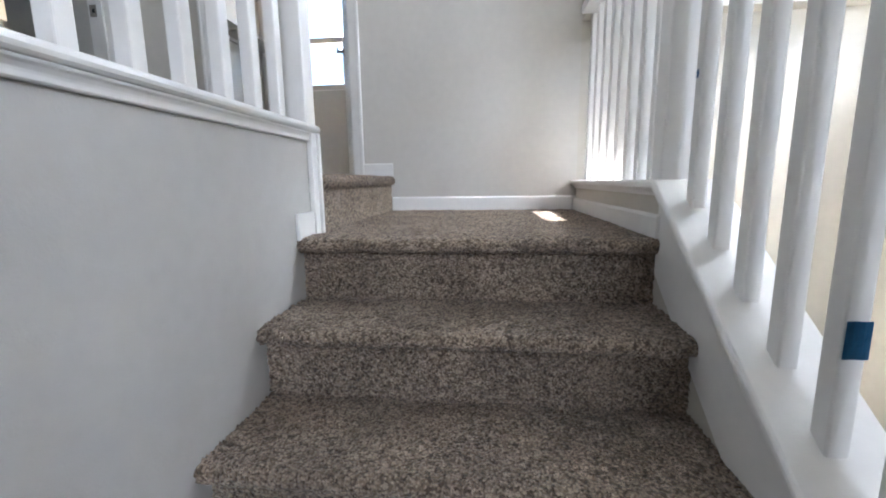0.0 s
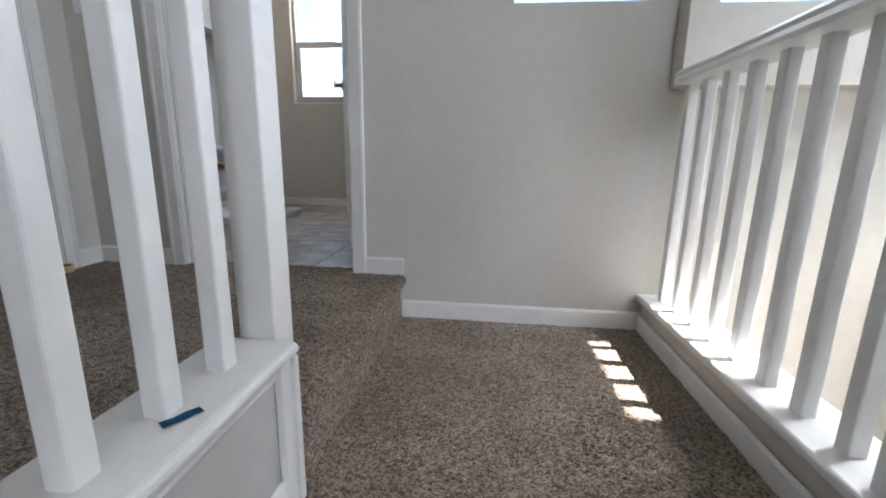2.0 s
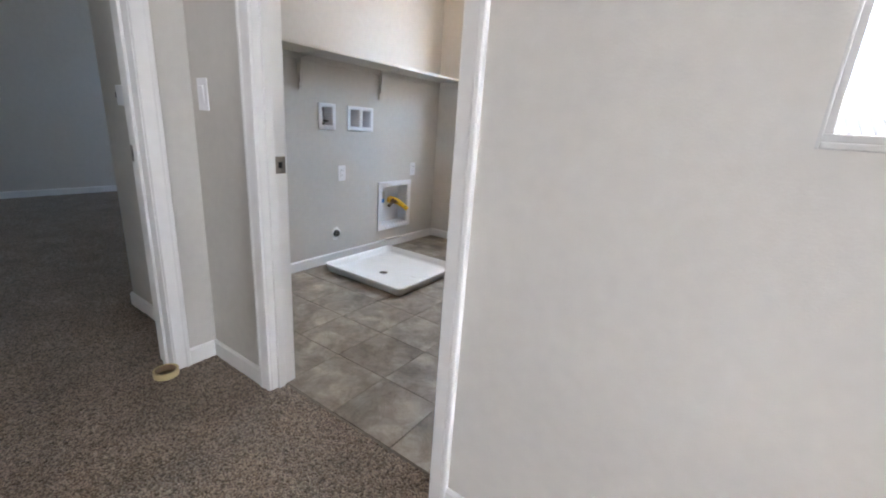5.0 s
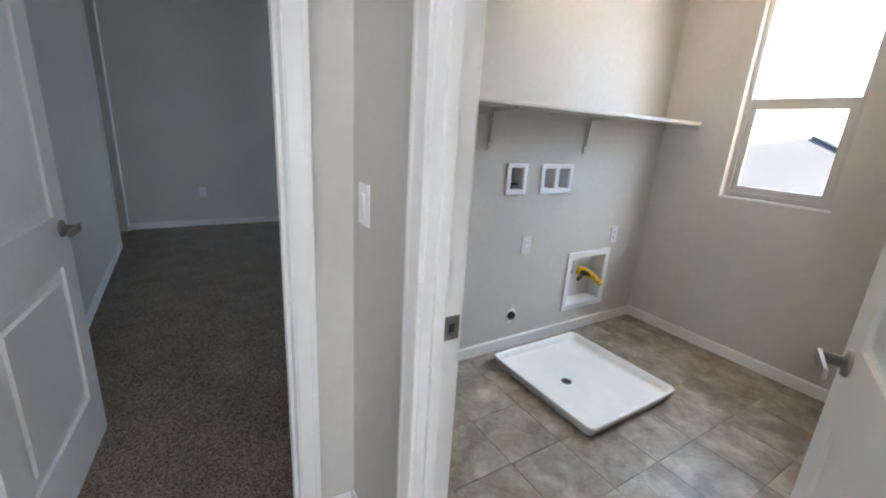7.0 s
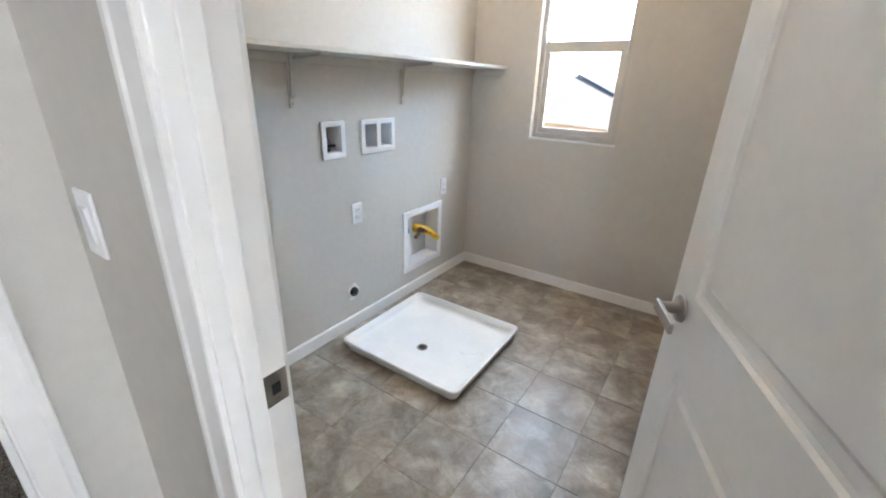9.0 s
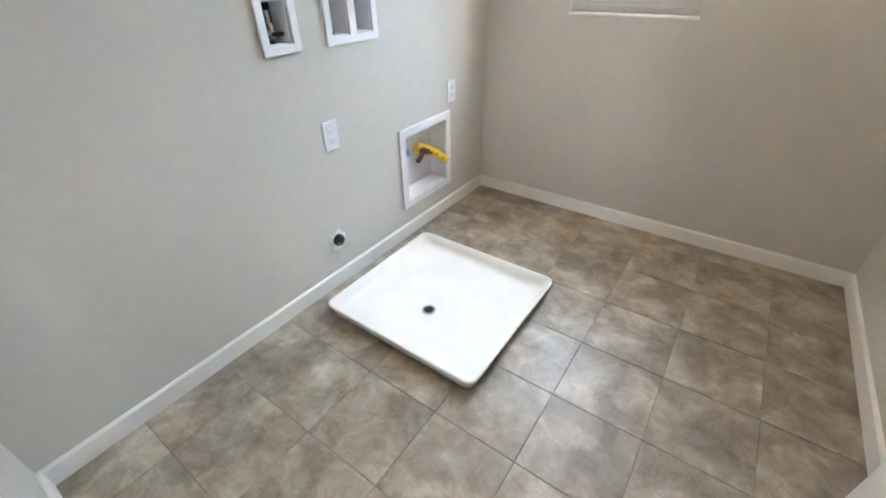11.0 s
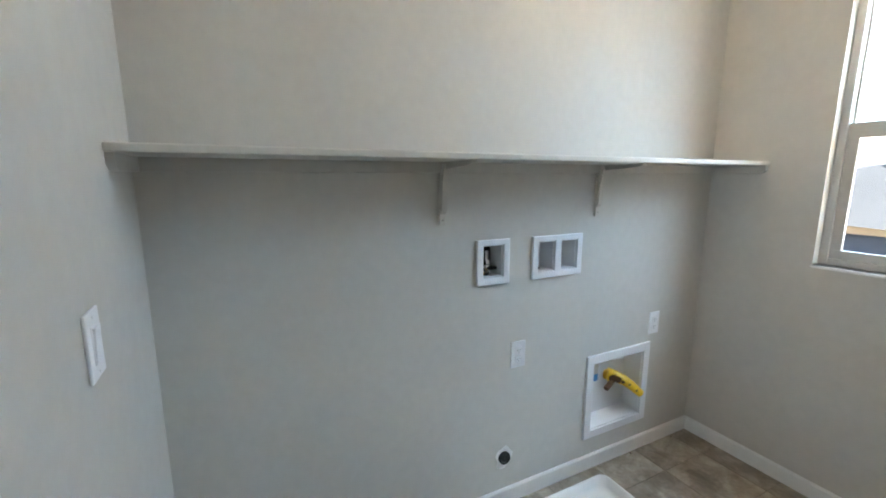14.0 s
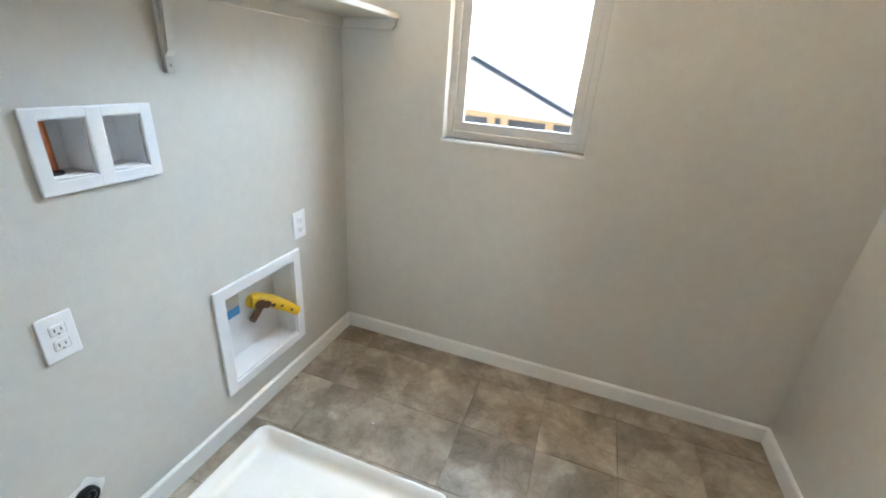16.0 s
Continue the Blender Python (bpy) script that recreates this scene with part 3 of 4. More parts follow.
def jamb(name, axis, c0, c1, a0, a1, top, stop, label):
    """The lining of a doorway, with the strip on which the door stops."""
    frame_ = thing(name, label, "door frame", kind="structure")
    t = 0.02
    def b(lo_a, hi_a, z0, z1, d0=c0, d1=c1):
        return box((lo_a, d0, z0), (hi_a, d1, z1), 0.002) if axis == "y" else box((d0, lo_a, z0), (d1, hi_a, z1), 0.002)
    part("side_jamb", b(a0 - t, a0, 0.0, top), TRIM, frame_)
    part("side_jamb", b(a1, a1 + t, 0.0, top), TRIM, frame_)
    part("head_jamb", b(a0 - t, a1 + t, top, top + t), TRIM, frame_)
    part("door_stop", b(a0, a0 + 0.011, 0.0, top, *stop), TRIM, frame_)
    part("door_stop", b(a1 - 0.011, a1, 0.0, top, *stop), TRIM, frame_)
    part("door_stop", b(a0 + 0.011, a1 - 0.011, top - 0.011, top, *stop), TRIM, frame_)
    return frame_


laundry_frame = jamb("door_frame_1", "y", NORTH, LAUNDRY_S, DOOR_W, DOOR_E, 2.04, (3.026, 3.056), "white painted laundry door frame")
casing("door_casing_1", "y", NORTH, -1, DOOR_W, DOOR_E, 2.04, "white moulded casing round the laundry doorway")
casing("door_casing_2", "y", LAUNDRY_S, 1, DOOR_W, DOOR_E, 2.04, "white moulded casing inside the laundry doorway")
bed_frame = jamb("door_frame_2", "x", BED_E, HALL_W, 2.05, 2.815, 2.04, (-1.575, -1.54), "white painted bedroom door frame")
casing("door_casing_3", "x", HALL_W, 1, 2.05, 2.815, 2.04, "white moulded casing round the bedroom doorway")
casing("door_casing_4", "x", BED_E, -1, 2.05, 2.815, 2.04, "white moulded casing inside the bedroom doorway")
casing("door_casing_5", "y", CLOSET_S, 1, -6.19, -5.49, 2.44, "white moulded casing round the closet opening")


def strike_plate(parent, axis, place, way):
    """A latch plate with its dark hole, let into a jamb. way: the side it faces along the axis."""
    x, y, z = place
    t = 0.002 * way
    def slab(w0, w1, h0, h1, d0, d1):
        if axis == "x":
            return box((min(x + d0, x + d1), y + w0, z + h0), (max(x + d0, x + d1), y + w1, z + h1), 0.0006, 1)
        return box((x + w0, min(y + d0, y + d1), z + h0), (x + w1, max(y + d0, y + d1), z + h1), 0.0006, 1)
    plate = part("strike_plate", slab(-0.024, 0.022, -0.031, 0.031, 0, t), NICKEL, parent, "satin nickel strike plate")
    part("latch_hole", slab(-0.008, 0.008, -0.011, 0.011, t, t * 1.6), DARK, plate)
    for s in (-0.021, 0.021):
        if axis == "x":
            screw = lathe([(0.0035, 0), (0.003, 0.0012)], (x + t, y + 0.004, z + s), (way, 0, 0), 10)
        else:
            screw = lathe([(0.0035, 0), (0.003, 0.0012)], (x + 0.004, y + t, z + s), (0, way, 0), 10)
        part("screw", screw, NICKEL, plate)


strike_plate(laundry_frame, "x", (DOOR_W, 3.080, 0.920), 1)
strike_plate(bed_frame, "y", (-1.600, 2.815, 0.915), -1)


# ---- doors ----
def panel_door(name, label, width, hinge, degrees, side):
    """A two-panel door leaf with levers. It lies along x from its hinge and stands 35 mm thick; side: where its hinge's pin is."""
    door = thing(name, label, "door", kind="structure", at=hinge)
    door.rotation_euler = (0, 0, radians(degrees))
    t = 0.035
    bm = bmesh.new()
    x0, x1, z0, z1 = 0.003, width, 0.012, 2.03
    s = 0.115
    panels = [(x0 + s, x1 - s, 0.235, 0.80), (x0 + s, x1 - s, 0.98, 1.905)]
    xs = sorted({x0, x1, x0 + s, x1 - s})
    zs = sorted({z0, z1, 0.235, 0.80, 0.98, 1.905})
    for yy, sign in ((-t / 2, -1), (t / 2, 1)):
        for i in range(len(xs) - 1):
            for j in range(len(zs) - 1):
                a, b, c, d = xs[i], xs[i + 1], zs[j], zs[j + 1]
                if any(p[0] <= a and b <= p[1] and p[2] <= c and d <= p[3] for p in panels):
                    rings = []
                    for inset, depth in ((0, 0), (0.006, 0.007), (0.016, 0.009), (0.040, 0.008), (0.052, 0.002)):
                        q = yy - sign * depth
                        rings.append([bm.verts.new(v) for v in ((a + inset, q, c + inset), (b - inset, q, c + inset), (b - inset, q, d - inset), (a + inset, q, d - inset))])
                    for m, n_ in zip(rings, rings[1:]):
                        for k in range(4):
                            bm.faces.new((m[k], m[(k + 1) % 4], n_[(k + 1) % 4], n_[k]))
                    bm.faces.new(rings[-1])
                else:
                    bm.faces.new([bm.verts.new(v) for v in ((a, yy, c), (b, yy, c), (b, yy, d), (a, yy, d))])
    for q in (((x0, z0), (x1, z0)), ((x1, z0), (x1, z1)), ((x1, z1), (x0, z1)), ((x0, z1), (x0, z0))):
        (a, c), (b, d) = q
        bm.faces.new([bm.verts.new(v) for v in ((a, -t / 2, c), (b, -t / 2, d), (b, t / 2, d), (a, t / 2, c))])
    bmesh.ops.remove_doubles(bm, verts=bm.verts[:], dist=0.0002)
    leaf = part("leaf", bm, DOOR, door)
    for sign in (-1, 1):
        y = sign * t / 2
        handle = part("door_handle", lathe([(0.032, 0), (0.032, 0.004), (0.029, 0.009), (0.0135, 0.011), (0.0125, 0.050)], (width - 0.065, y, 0.93), (0, sign, 0), 28), NICKEL, door, "satin nickel lever handle", True)
        lever = prism([(width - 0.052, 0.916), (width - 0.052, 0.944), (width - 0.165, 0.944), (width - 0.168, 0.941), (width - 0.168, 0.919), (width - 0.165, 0.916)], "y", y + sign * 0.046, y + sign * 0.055, 0.002)
        part("lever", lever, NICKEL, handle)
    edge_plate = part("latch_plate", box((width - 0.0005, -0.0125, 0.90), (width + 0.001, 0.0125, 0.96), 0.0004, 1), NICKEL, door)
    part("latch_bolt", prism([(width, -0.006), (width + 0.009, 0.004), (width, 0.006)], "z", 0.922, 0.938), NICKEL, edge_plate)
    for z in (0.25, 1.02, 1.80):
        part("hinge", tube([(0.0, side * (t / 2 + 0.004), z - 0.045), (0.0, side * (t / 2 + 0.004), z + 0.045)], 0.0055, 10), NICKEL, door)
    return door


panel_door("door_1", "white two-panel laundry door standing open inwards", 0.800, (DOOR_E, 3.100, 0), 180 - 68, -1)
panel_door("door_2", "white two-panel bedroom door standing open inwards", 0.755, (-1.625, 2.085, 0), 180 - 6, -1)


# ---- windows ----
def window(name, label, axis, plane, a0, a1, z0, z1, mid=None, depth=0.05, out=1, latch=False, glass=True, f=0.030, s=0.026):
    """A vinyl window in an opening: outer frame, one or two sashes with panes, and a meeting rail."""
    win = thing(name, label, "window", kind="structure")
    def b(u0, u1, h0, h1, d0, d1, bevel=0.003):
        d0, d1 = sorted((plane + out * d0, plane + out * d1))
        return box((u0, d0, h0), (u1, d1, h1), bevel) if axis == "y" else box((d0, u0, h0), (d1, u1, h1), bevel)
    for u0, u1, h0, h1 in ((a0, a0 + f, z0, z1), (a1 - f, a1, z0, z1), (a0 + f, a1 - f, z0, z0 + f), (a0 + f, a1 - f, z1 - f, z1)):
        part("window_frame", b(u0, u1, h0, h1, 0, depth), VINYL, win)
    parts = [(z0 + f, z1 - f, 0.018, s, s)] if mid is None else [(z0 + f, mid + 0.033, 0.010, s + 0.012, 0.062), (mid - 0.01, z1 - f, 0.034, 0.008, 0.008)]
    for h0, h1, d, s, top in parts:
        sash = part("sash", b(a0 + f, a1 - f, h0, h0 + s, d, d + 0.02, 0.002), VINYL, win)
        for u0, u1, g0, g1 in ((a0 + f, a1 - f, h1 - top, h1), (a0 + f, a0 + f + s, h0 + s, h1 - top), (a1 - f - s, a1 - f, h0 + s, h1 - top)):
            part("sash_bar", b(u0, u1, g0, g1, d, d + 0.02, 0.002), VINYL, sash)
        if glass:
            pane = part("pane", b(a0 + f + s - 0.004, a1 - f - s + 0.004, h0 + s - 0.004, h1 - top + 0.004, d + 0.008, d + 0.012, 0), GLASS, sash)
            pane.visible_shadow = False
    if latch:
        u = (a0 + a1) / 2
        part("latch", b(u - 0.03, u + 0.03, mid - 0.005, mid + 0.012, -0.008, 0.012, 0.003), VINYL, win)
    return win


window("window_1", "grey vinyl sash window in the laundry wall", "y", 5.625, -1.687, -1.115, 1.062, 2.225, 1.627)
window("window_2", "grey vinyl window above the landing", "y", 3.055, 0.410, 0.960, 1.10, 2.25, f=0.012, s=0.013)
window("window_3", "grey vinyl window in the stairwell", "y", 3.055, 1.13, 1.75, 1.055, 2.25, f=0.010, s=0.010)
window("window_4", "grey vinyl window in the stairwell", "x", 2.58, 2.275, 2.90, 0.55, 1.99)
window("window_5", "grey vinyl bedroom window", "y", 6.47, -6.1, -4.3, 0.9, 2.3)
window("window_6", "grey vinyl bedroom window", "x", -6.36, 5.2, 6.2, 0.9, 2.3, out=-1)
# unseen window, added as the opening for the south fill
window("added_window_7", "unseen wide window added to let fill light into the stairwell", "y", -2.68, 0.95, 2.4, 0.6, 2.1, out=-1)
structure("trim_window_sill", box((-1.692, LAUNDRY_N - 0.006, 1.050), (-1.110, 5.625, 1.062), 0.002), TRIM, "white painted window sill", "trim")


# ---- railings ----
def square_post(half, z0, z1, bevel=0.004):
    return box((-half, -half, z0), (half, half, z1), bevel)


def baluster_mesh(name, half, z0, z1):
    mesh = bpy.data.meshes.new(name)
    bm = square_post(half, z0, z1)
    bm.to_mesh(mesh)
    bm.free()
    mesh.materials.append(TRIM)
    return mesh


hall_railing = thing("hall_railing", "white painted wooden railing along the hall half wall", "railing")
HALL_RAIL = 1.02
mesh = baluster_mesh("baluster", 0.0178, CAP - 0.004, HALL_RAIL + 0.01)
for k in range(30):
    ob = link_mesh("baluster", mesh, TRIM, hall_railing)
    ob.location = (-0.083, 1.844 - 0.1305 * k, 0)
newel = part("newel_post", box((-0.121, 1.9575, 0.0), (-0.045, 2.032, 1.12), 0.004), TRIM, hall_railing)
part("post_cap", box((-0.134, 1.947, 1.12), (-0.036, 2.043, 1.145), 0.006), TRIM, newel)
part("handrail", prism(bullnose(-0.115, -0.051, HALL_RAIL, HALL_RAIL + 0.05), "y", -2.6, 1.957), TRIM, hall_railing)

stair_railing = thing("stair_railing", "white painted wooden railing beside the stairs and landing", "railing")
level = baluster_mesh("baluster", 0.0178, CURB - 0.004, RAIL + 0.012)
for k in range(8):
    ob = link_mesh("baluster", level, TRIM, stair_railing)
    ob.location = (1.085, 2.0235 + 0.1277 * k, 0)
sloped = baluster_mesh("baluster", 0.0178, -0.02, RAIL - CURB + 0.02)
for k in range(24):
    y = 1.735 - 0.1215 * k
    ob = link_mesh("baluster", sloped, TRIM, stair_railing)
    ob.location = (1.087, y, slope_z(y))
stair_newel = part("newel_post", box((1.042, 1.850, CURB - 0.01), (1.122, 1.930, 0.98), 0.004), TRIM, stair_railing)
part("post_cap", box((1.032, 1.840, 0.98), (1.132, 1.940, 1.005), 0.006), TRIM, stair_newel)
rail_section = [(1.074 + 0.064 * u, RAIL + v) for u, v in ((-0.92, 0), (0.92, 0), (1, 0.010), (0.94, 0.024), (1, 0.034), (0.84, 0.046), (0.4, 0.052), (-0.4, 0.052), (-0.84, 0.046), (-1, 0.034), (-0.94, 0.024), (-1, 0.010))]
part("handrail", prism(rail_section, "y", 1.930, SPUR), TRIM, stair_railing)
lower = [(1.850, RAIL), (1.850, RAIL + 0.06), (FOOT, slope_z(FOOT) - CURB + RAIL + 0.06), (FOOT, slope_z(FOOT) - CURB + RAIL)]
part("handrail", prism(lower, "x", 1.036, 1.136, 0.008, 3), TRIM, stair_railing)


# ---- laundry floor ----
TILE_X, TILE_Y = 0.302, 0.297
floor_laundry = structure("floor_laundry", box((LAUNDRY_W, 3.059, -0.3), (LAUNDRY_E, LAUNDRY_N, -0.0035)), GROUT, "grey-beige stone-look vinyl tile floor", "floor")


def tile_mesh(w, h):
    mesh = bpy.data.meshes.new("tile")
    bm = box((-w / 2, -h / 2, -0.006), (w / 2, h / 2, 0), 0.0012, 1)
    bm.to_mesh(mesh)
    bm.free()
    mesh.materials.append(TILE)
    return mesh


tile_sizes = {}


# ---- laundry wall fittings ----
def outlet_plate(name, label, place, turn, kind_="duplex"):
    """A wall plate facing +x before its turn: a duplex socket, a rocker switch or a blank."""
    plate = thing(name, label, "wall outlet" if kind_ == "duplex" else "light switch" if kind_ == "switch" else "wall plate", at=place)
    plate.rotation_euler = (0, 0, radians(turn))
    part("cover_plate", box((0, -0.0365, -0.0585), (0.006, 0.0365, 0.0585), 0.0025), PLASTIC, plate)
    if kind_ == "duplex":
        for s in (-0.0195, 0.0195):
            face = part("socket", box((0.004, -0.0165, s - 0.0145), (0.0085, 0.0165, s + 0.0145), 0.004), PLASTIC, plate)
            for yy, h in ((-0.0065, 0.0045), (0.0065, 0.0035)):
                part("slot", box((0.008, yy - 0.0012, s + 0.001 - h), (0.0089, yy + 0.0012, s + 0.001 + h)), DARK, face)
            part("slot", lathe([(0.0022, 0), (0.0022, 0.0006)], (0.0084, 0, s - 0.0095), (1, 0, 0), 10), DARK, face)
        part("screw", lathe([(0.003, 0), (0.0025, 0.0012)], (0.006, 0, 0), (1, 0, 0), 10), PLASTIC, plate)
    elif kind_ == "switch":
        part("switch_frame", box((0.004, -0.017, -0.0335), (0.0075, 0.017, 0.0335), 0.001), PLASTIC, plate)
        part("rocker", prism([(0.006, -0.031), (0.0085, -0.031), (0.0125, 0.031), (0.006, 0.031)], "y", -0.0145, 0.0145, 0.001), PLASTIC, plate)
        for s in (-0.047, 0.047):
            part("screw", lathe([(0.003, 0), (0.0025, 0.001)], (0.006, 0, s), (1, 0, 0), 10), PLASTIC, plate)
    else:
        for s in (-0.047, 0.047):
            part("screw", lathe([(0.003, 0), (0.0025, 0.001)], (0.006, 0, s), (1, 0, 0), 10), PLASTIC, plate)
    return plate


for ob in (
    outlet_plate("wall_outlet", "white duplex wall outlet above the floor pan", (LAUNDRY_W, 4.360, 0.700), 0),
    outlet_plate("wall_outlet", "white duplex wall outlet near the corner", (LAUNDRY_W, 5.222, 0.700), 0),
    outlet_plate("wall_outlet", "white wall outlet low on the bedroom wall", (-6.28, 2.75, 0.43), 0),
):
    tagged(ob, group="wall outlets")
for ob in (
    outlet_plate("light_switch", "white rocker light switch on the hall wall", (-1.397, NORTH, 1.152), -90, "switch"),
    outlet_plate("light_switch", "white rocker light switch inside the laundry", (-1.668, LAUNDRY_S, 1.168), 90, "switch"),
    outlet_plate("light_switch", "white rocker light switch by the laundry door casing", (-1.245, LAUNDRY_S, 1.156), 90, "switch"),
):
    tagged(ob, group="light switches")

thermostat = thing("thermostat", "white wall control box beside the bedroom door", "wall control", at=(-2.03, ENTRY, 1.135))
part("housing", box((-0.06, -0.022, -0.045), (0.06, 0, 0.045), 0.006), PLASTIC, thermostat)
part("button", box((-0.075, -0.02, -0.012), (-0.0595, -0.006, 0.012), 0.002), DARK, thermostat)


def recess_box(name, label, openings, rim, depth, low, high):
    """A plastic outlet box let into the west wall: its rim on the wall and a lined recess for each opening."""
    ob = thing(name, label, "outlet box", at=(LAUNDRY_W, 0, 0))
    bm = bmesh.new()
    y0, y1 = min(o[0] for o in openings) - rim, max(o[1] for o in openings) + rim
    edges = sorted([(o[0], o[1]) for o in openings])
    cuts = [y0] + [v for e in edges for v in e] + [y1]
    for a, b in zip(cuts[0::2], cuts[1::2]):
        add(bm, prism([(a, low), (b, low), (b, high), (a, high)], "x", 0.0, 0.012, 0.004))
    for a, b in edges:
        o = [q for q in openings if q[0] == a][0]
        add(bm, prism([(a - 0.004, low), (b + 0.004, low), (b + 0.004, o[2]), (a - 0.004, o[2])], "x", 0.0, 0.0116, 0.003))
        add(bm, prism([(a - 0.004, o[3]), (b + 0.004, o[3]), (b + 0.004, high), (a - 0.004, high)], "x", 0.0, 0.0116, 0.003))
    part("rim", bm, PLASTIC, ob)
    for o in openings:
        t = 0.003
        back = part("lining", box((-depth, o[0] + 0.0005, o[2] + 0.0005), (-depth + t, o[1] - 0.0005, o[3] - 0.0005)), PLASTIC, ob)
        for lo, hi in (((-depth + t, o[0] + 0.0005, o[2] + 0.0005), (0.001, o[0] + t, o[3] - 0.0005)), ((-depth + t, o[1] - t, o[2] + 0.0005), (0.001, o[1] - 0.0005, o[3] - 0.0005)),
                       ((-depth + t, o[0] + t, o[2] + 0.0005), (0.001, o[1] - t, o[2] + t)), ((-depth + t, o[0] + t, o[3] - t), (0.001, o[1] - t, o[3] - 0.0005))):
            part("side_lining", box(lo, hi), PLASTIC, back)
    return ob


gas_box = recess_box("valve_box", "white recessed valve box with metal valve inside", [BOX1], 0.030, 0.085, 1.021, 1.202)
y, z = 4.2215, 1.050
valve = part("valve", lathe([(0.013, 0), (0.013, 0.02), (0.018, 0.022), (0.018, 0.04), (0.011, 0.043), (0.011, 0.06)], (-0.05, y + 0.012, z + 0.002), (0, 0, 1), 16), CHROME, gas_box, "chrome shut-off valve")
part("valve_handle", box((-0.045, y - 0.002, z + 0.024), (-0.02, y + 0.038, z + 0.036), 0.004), DARK, valve)
# black panel over the whole back: dark interior and the recess's shade in one
part("dark_backing", box((-0.0815, 4.179, 1.055), (-0.079, 4.263, 1.174), 0.001), DARK, gas_box, "dark panel on the back of the box")
part("pipe", tube([(-0.05, y + 0.005, z + 0.06), (-0.05, y + 0.004, z + 0.10)], 0.008), CHROME, gas_box)
part("fitting", lathe([(0.012, 0), (0.012, 0.016), (0.008, 0.017), (0.008, 0.03)], (-0.055, y - 0.028, z + 0.014), (1, 0, 0), 14), BRASS, gas_box)
part("drain_cup", lathe([(0.02, 0), (0.02, 0.012)], (-0.04, y - 0.01, z + 0.003), (0, 0, 1), 18), DARK, gas_box)

supply_box = recess_box("supply_box", "white double recessed washer supply box", BOX2, 0.030, 0.085, 1.019, 1.200)
part("pipe", tube([(-0.058, 4.480, 1.053), (-0.058, 4.478, 1.172)], 0.0095), COPPER, supply_box, "red-brown supply pipe")
# solid dark panel along the left of this recess's back
part("dark_backing", box((-0.0815, 4.4475, 1.054), (-0.079, 4.473, 1.172), 0.001), DARK, supply_box, "dark panel on the back of the box")
part("drain_cup", lathe([(0.018, 0), (0.018, 0.006)], (-0.04, 4.47, 1.0525), (0, 0, 1), 16), DARK, supply_box)
part("drain_cup", lathe([(0.010, 0), (0.010, 0.005)], (-0.045, 4.582, 1.0515), (0, 0, 1), 16), DARK, supply_box)

dryer_box = recess_box("dryer_box", "white recessed dryer box with a yellow gas line", [DRYER], 0.044, 0.105, 0.170, 0.603)
curve = []
for k in range(15):
    s = k / 14
    curve.append((-0.092 + 0.112 * s, 5.020 + 0.128 * s, 0.415 + 0.012 * math.sin(math.pi * s) - 0.088 * s ** 1.3))
line = part("gas_line", tube(curve, [0.034 - 0.014 * k / 14 for k in range(15)], 14), YELLOW, dryer_box, "yellow coated gas line")
for k, w, h in ((2, 0.024, 0.012), (4, 0.019, 0.008), (6, 0.010, 0.006)):
    p = Vector(curve[k]) + (0.033 - 0.001 * k) * Vector((0.80, -0.58, -0.12))
    part("tarnish", lathe([(0.001, -0.004), (w, 0.0), (w * 0.8, 0.002)], p, (0.80, -0.58, -0.12), 9), BROWN, line, "dark brown tarnish")
for k in (9, 12):
    p = Vector(curve[k])
    part("printed_mark", box((p.x + 0.013, p.y - 0.021, p.z + 0.002), (p.x + 0.021, p.y - 0.012, p.z + 0.010), 0.001), DARK, line)
valve = part("valve", tube([(-0.050, 4.968, 0.366), (-0.056, 5.000, 0.380), (-0.068, 5.045, 0.395)], 0.014, 12), BROWN, dryer_box, "dark brown gas valve")
part("nut", lathe([(0.015, 0), (0.015, 0.010), (0.012, 0.012)], (-0.060, 5.005, 0.381), (-0.2, 0.9, 0.35), 6), BRASS, valve)
part("wall_stub", tube([(-0.104, 5.018, 0.414), (-0.088, 5.022, 0.415)], 0.027, 16), YELLOW, dryer_box)
part("sticker", box((-0.1015, 4.880, 0.390), (-0.1008, 4.962, 0.428)), STICKER, dryer_box, "blue band of a paper sticker")
part("sticker", box((-0.1015, 4.880, 0.428), (-0.1009, 4.962, 0.495)), SHELF, dryer_box, "greyish paper sticker")

gas_stub = thing("pipe_stub", "round black pipe stub in a rough bare plaster patch", "pipe", at=(LAUNDRY_W, 4.300, 0.232))
rough = [((0.041 + 0.007 * math.sin(3 * a + 1) + 0.004 * math.sin(7 * a)) * math.cos(a), (0.052 + 0.007 * math.sin(2 * a) + 0.004 * math.sin(5 * a + 2)) * math.sin(a) - 0.004) for a in [2 * math.pi * k / 22 for k in range(22)]]
part("plaster_patch", prism(rough, "x", 0.0, 0.002), PATCH, gas_stub, "rough bare plaster patch")
part("pipe", lathe([(0.027, 0.0), (0.027, 0.016), (0.025, 0.019), (0.021, 0.019), (0.019, 0.012)], (0, 0, 0), (1, 0, 0), 28), RUBBER, gas_stub)
part("collar", lathe([(0.019, 0.012), (0.019, 0.0165), (0.0178, 0.0165), (0.0178, 0.012)], (0, 0, 0), (1, 0, 0), 28), NICKEL, gas_stub, "thin metal ring")
part("plug", lathe([(0.0175, 0.011), (0.0175, 0.0125), (0.006, 0.012)], (0, 0, 0), (1, 0, 0), 24), RUBBER, gas_stub)

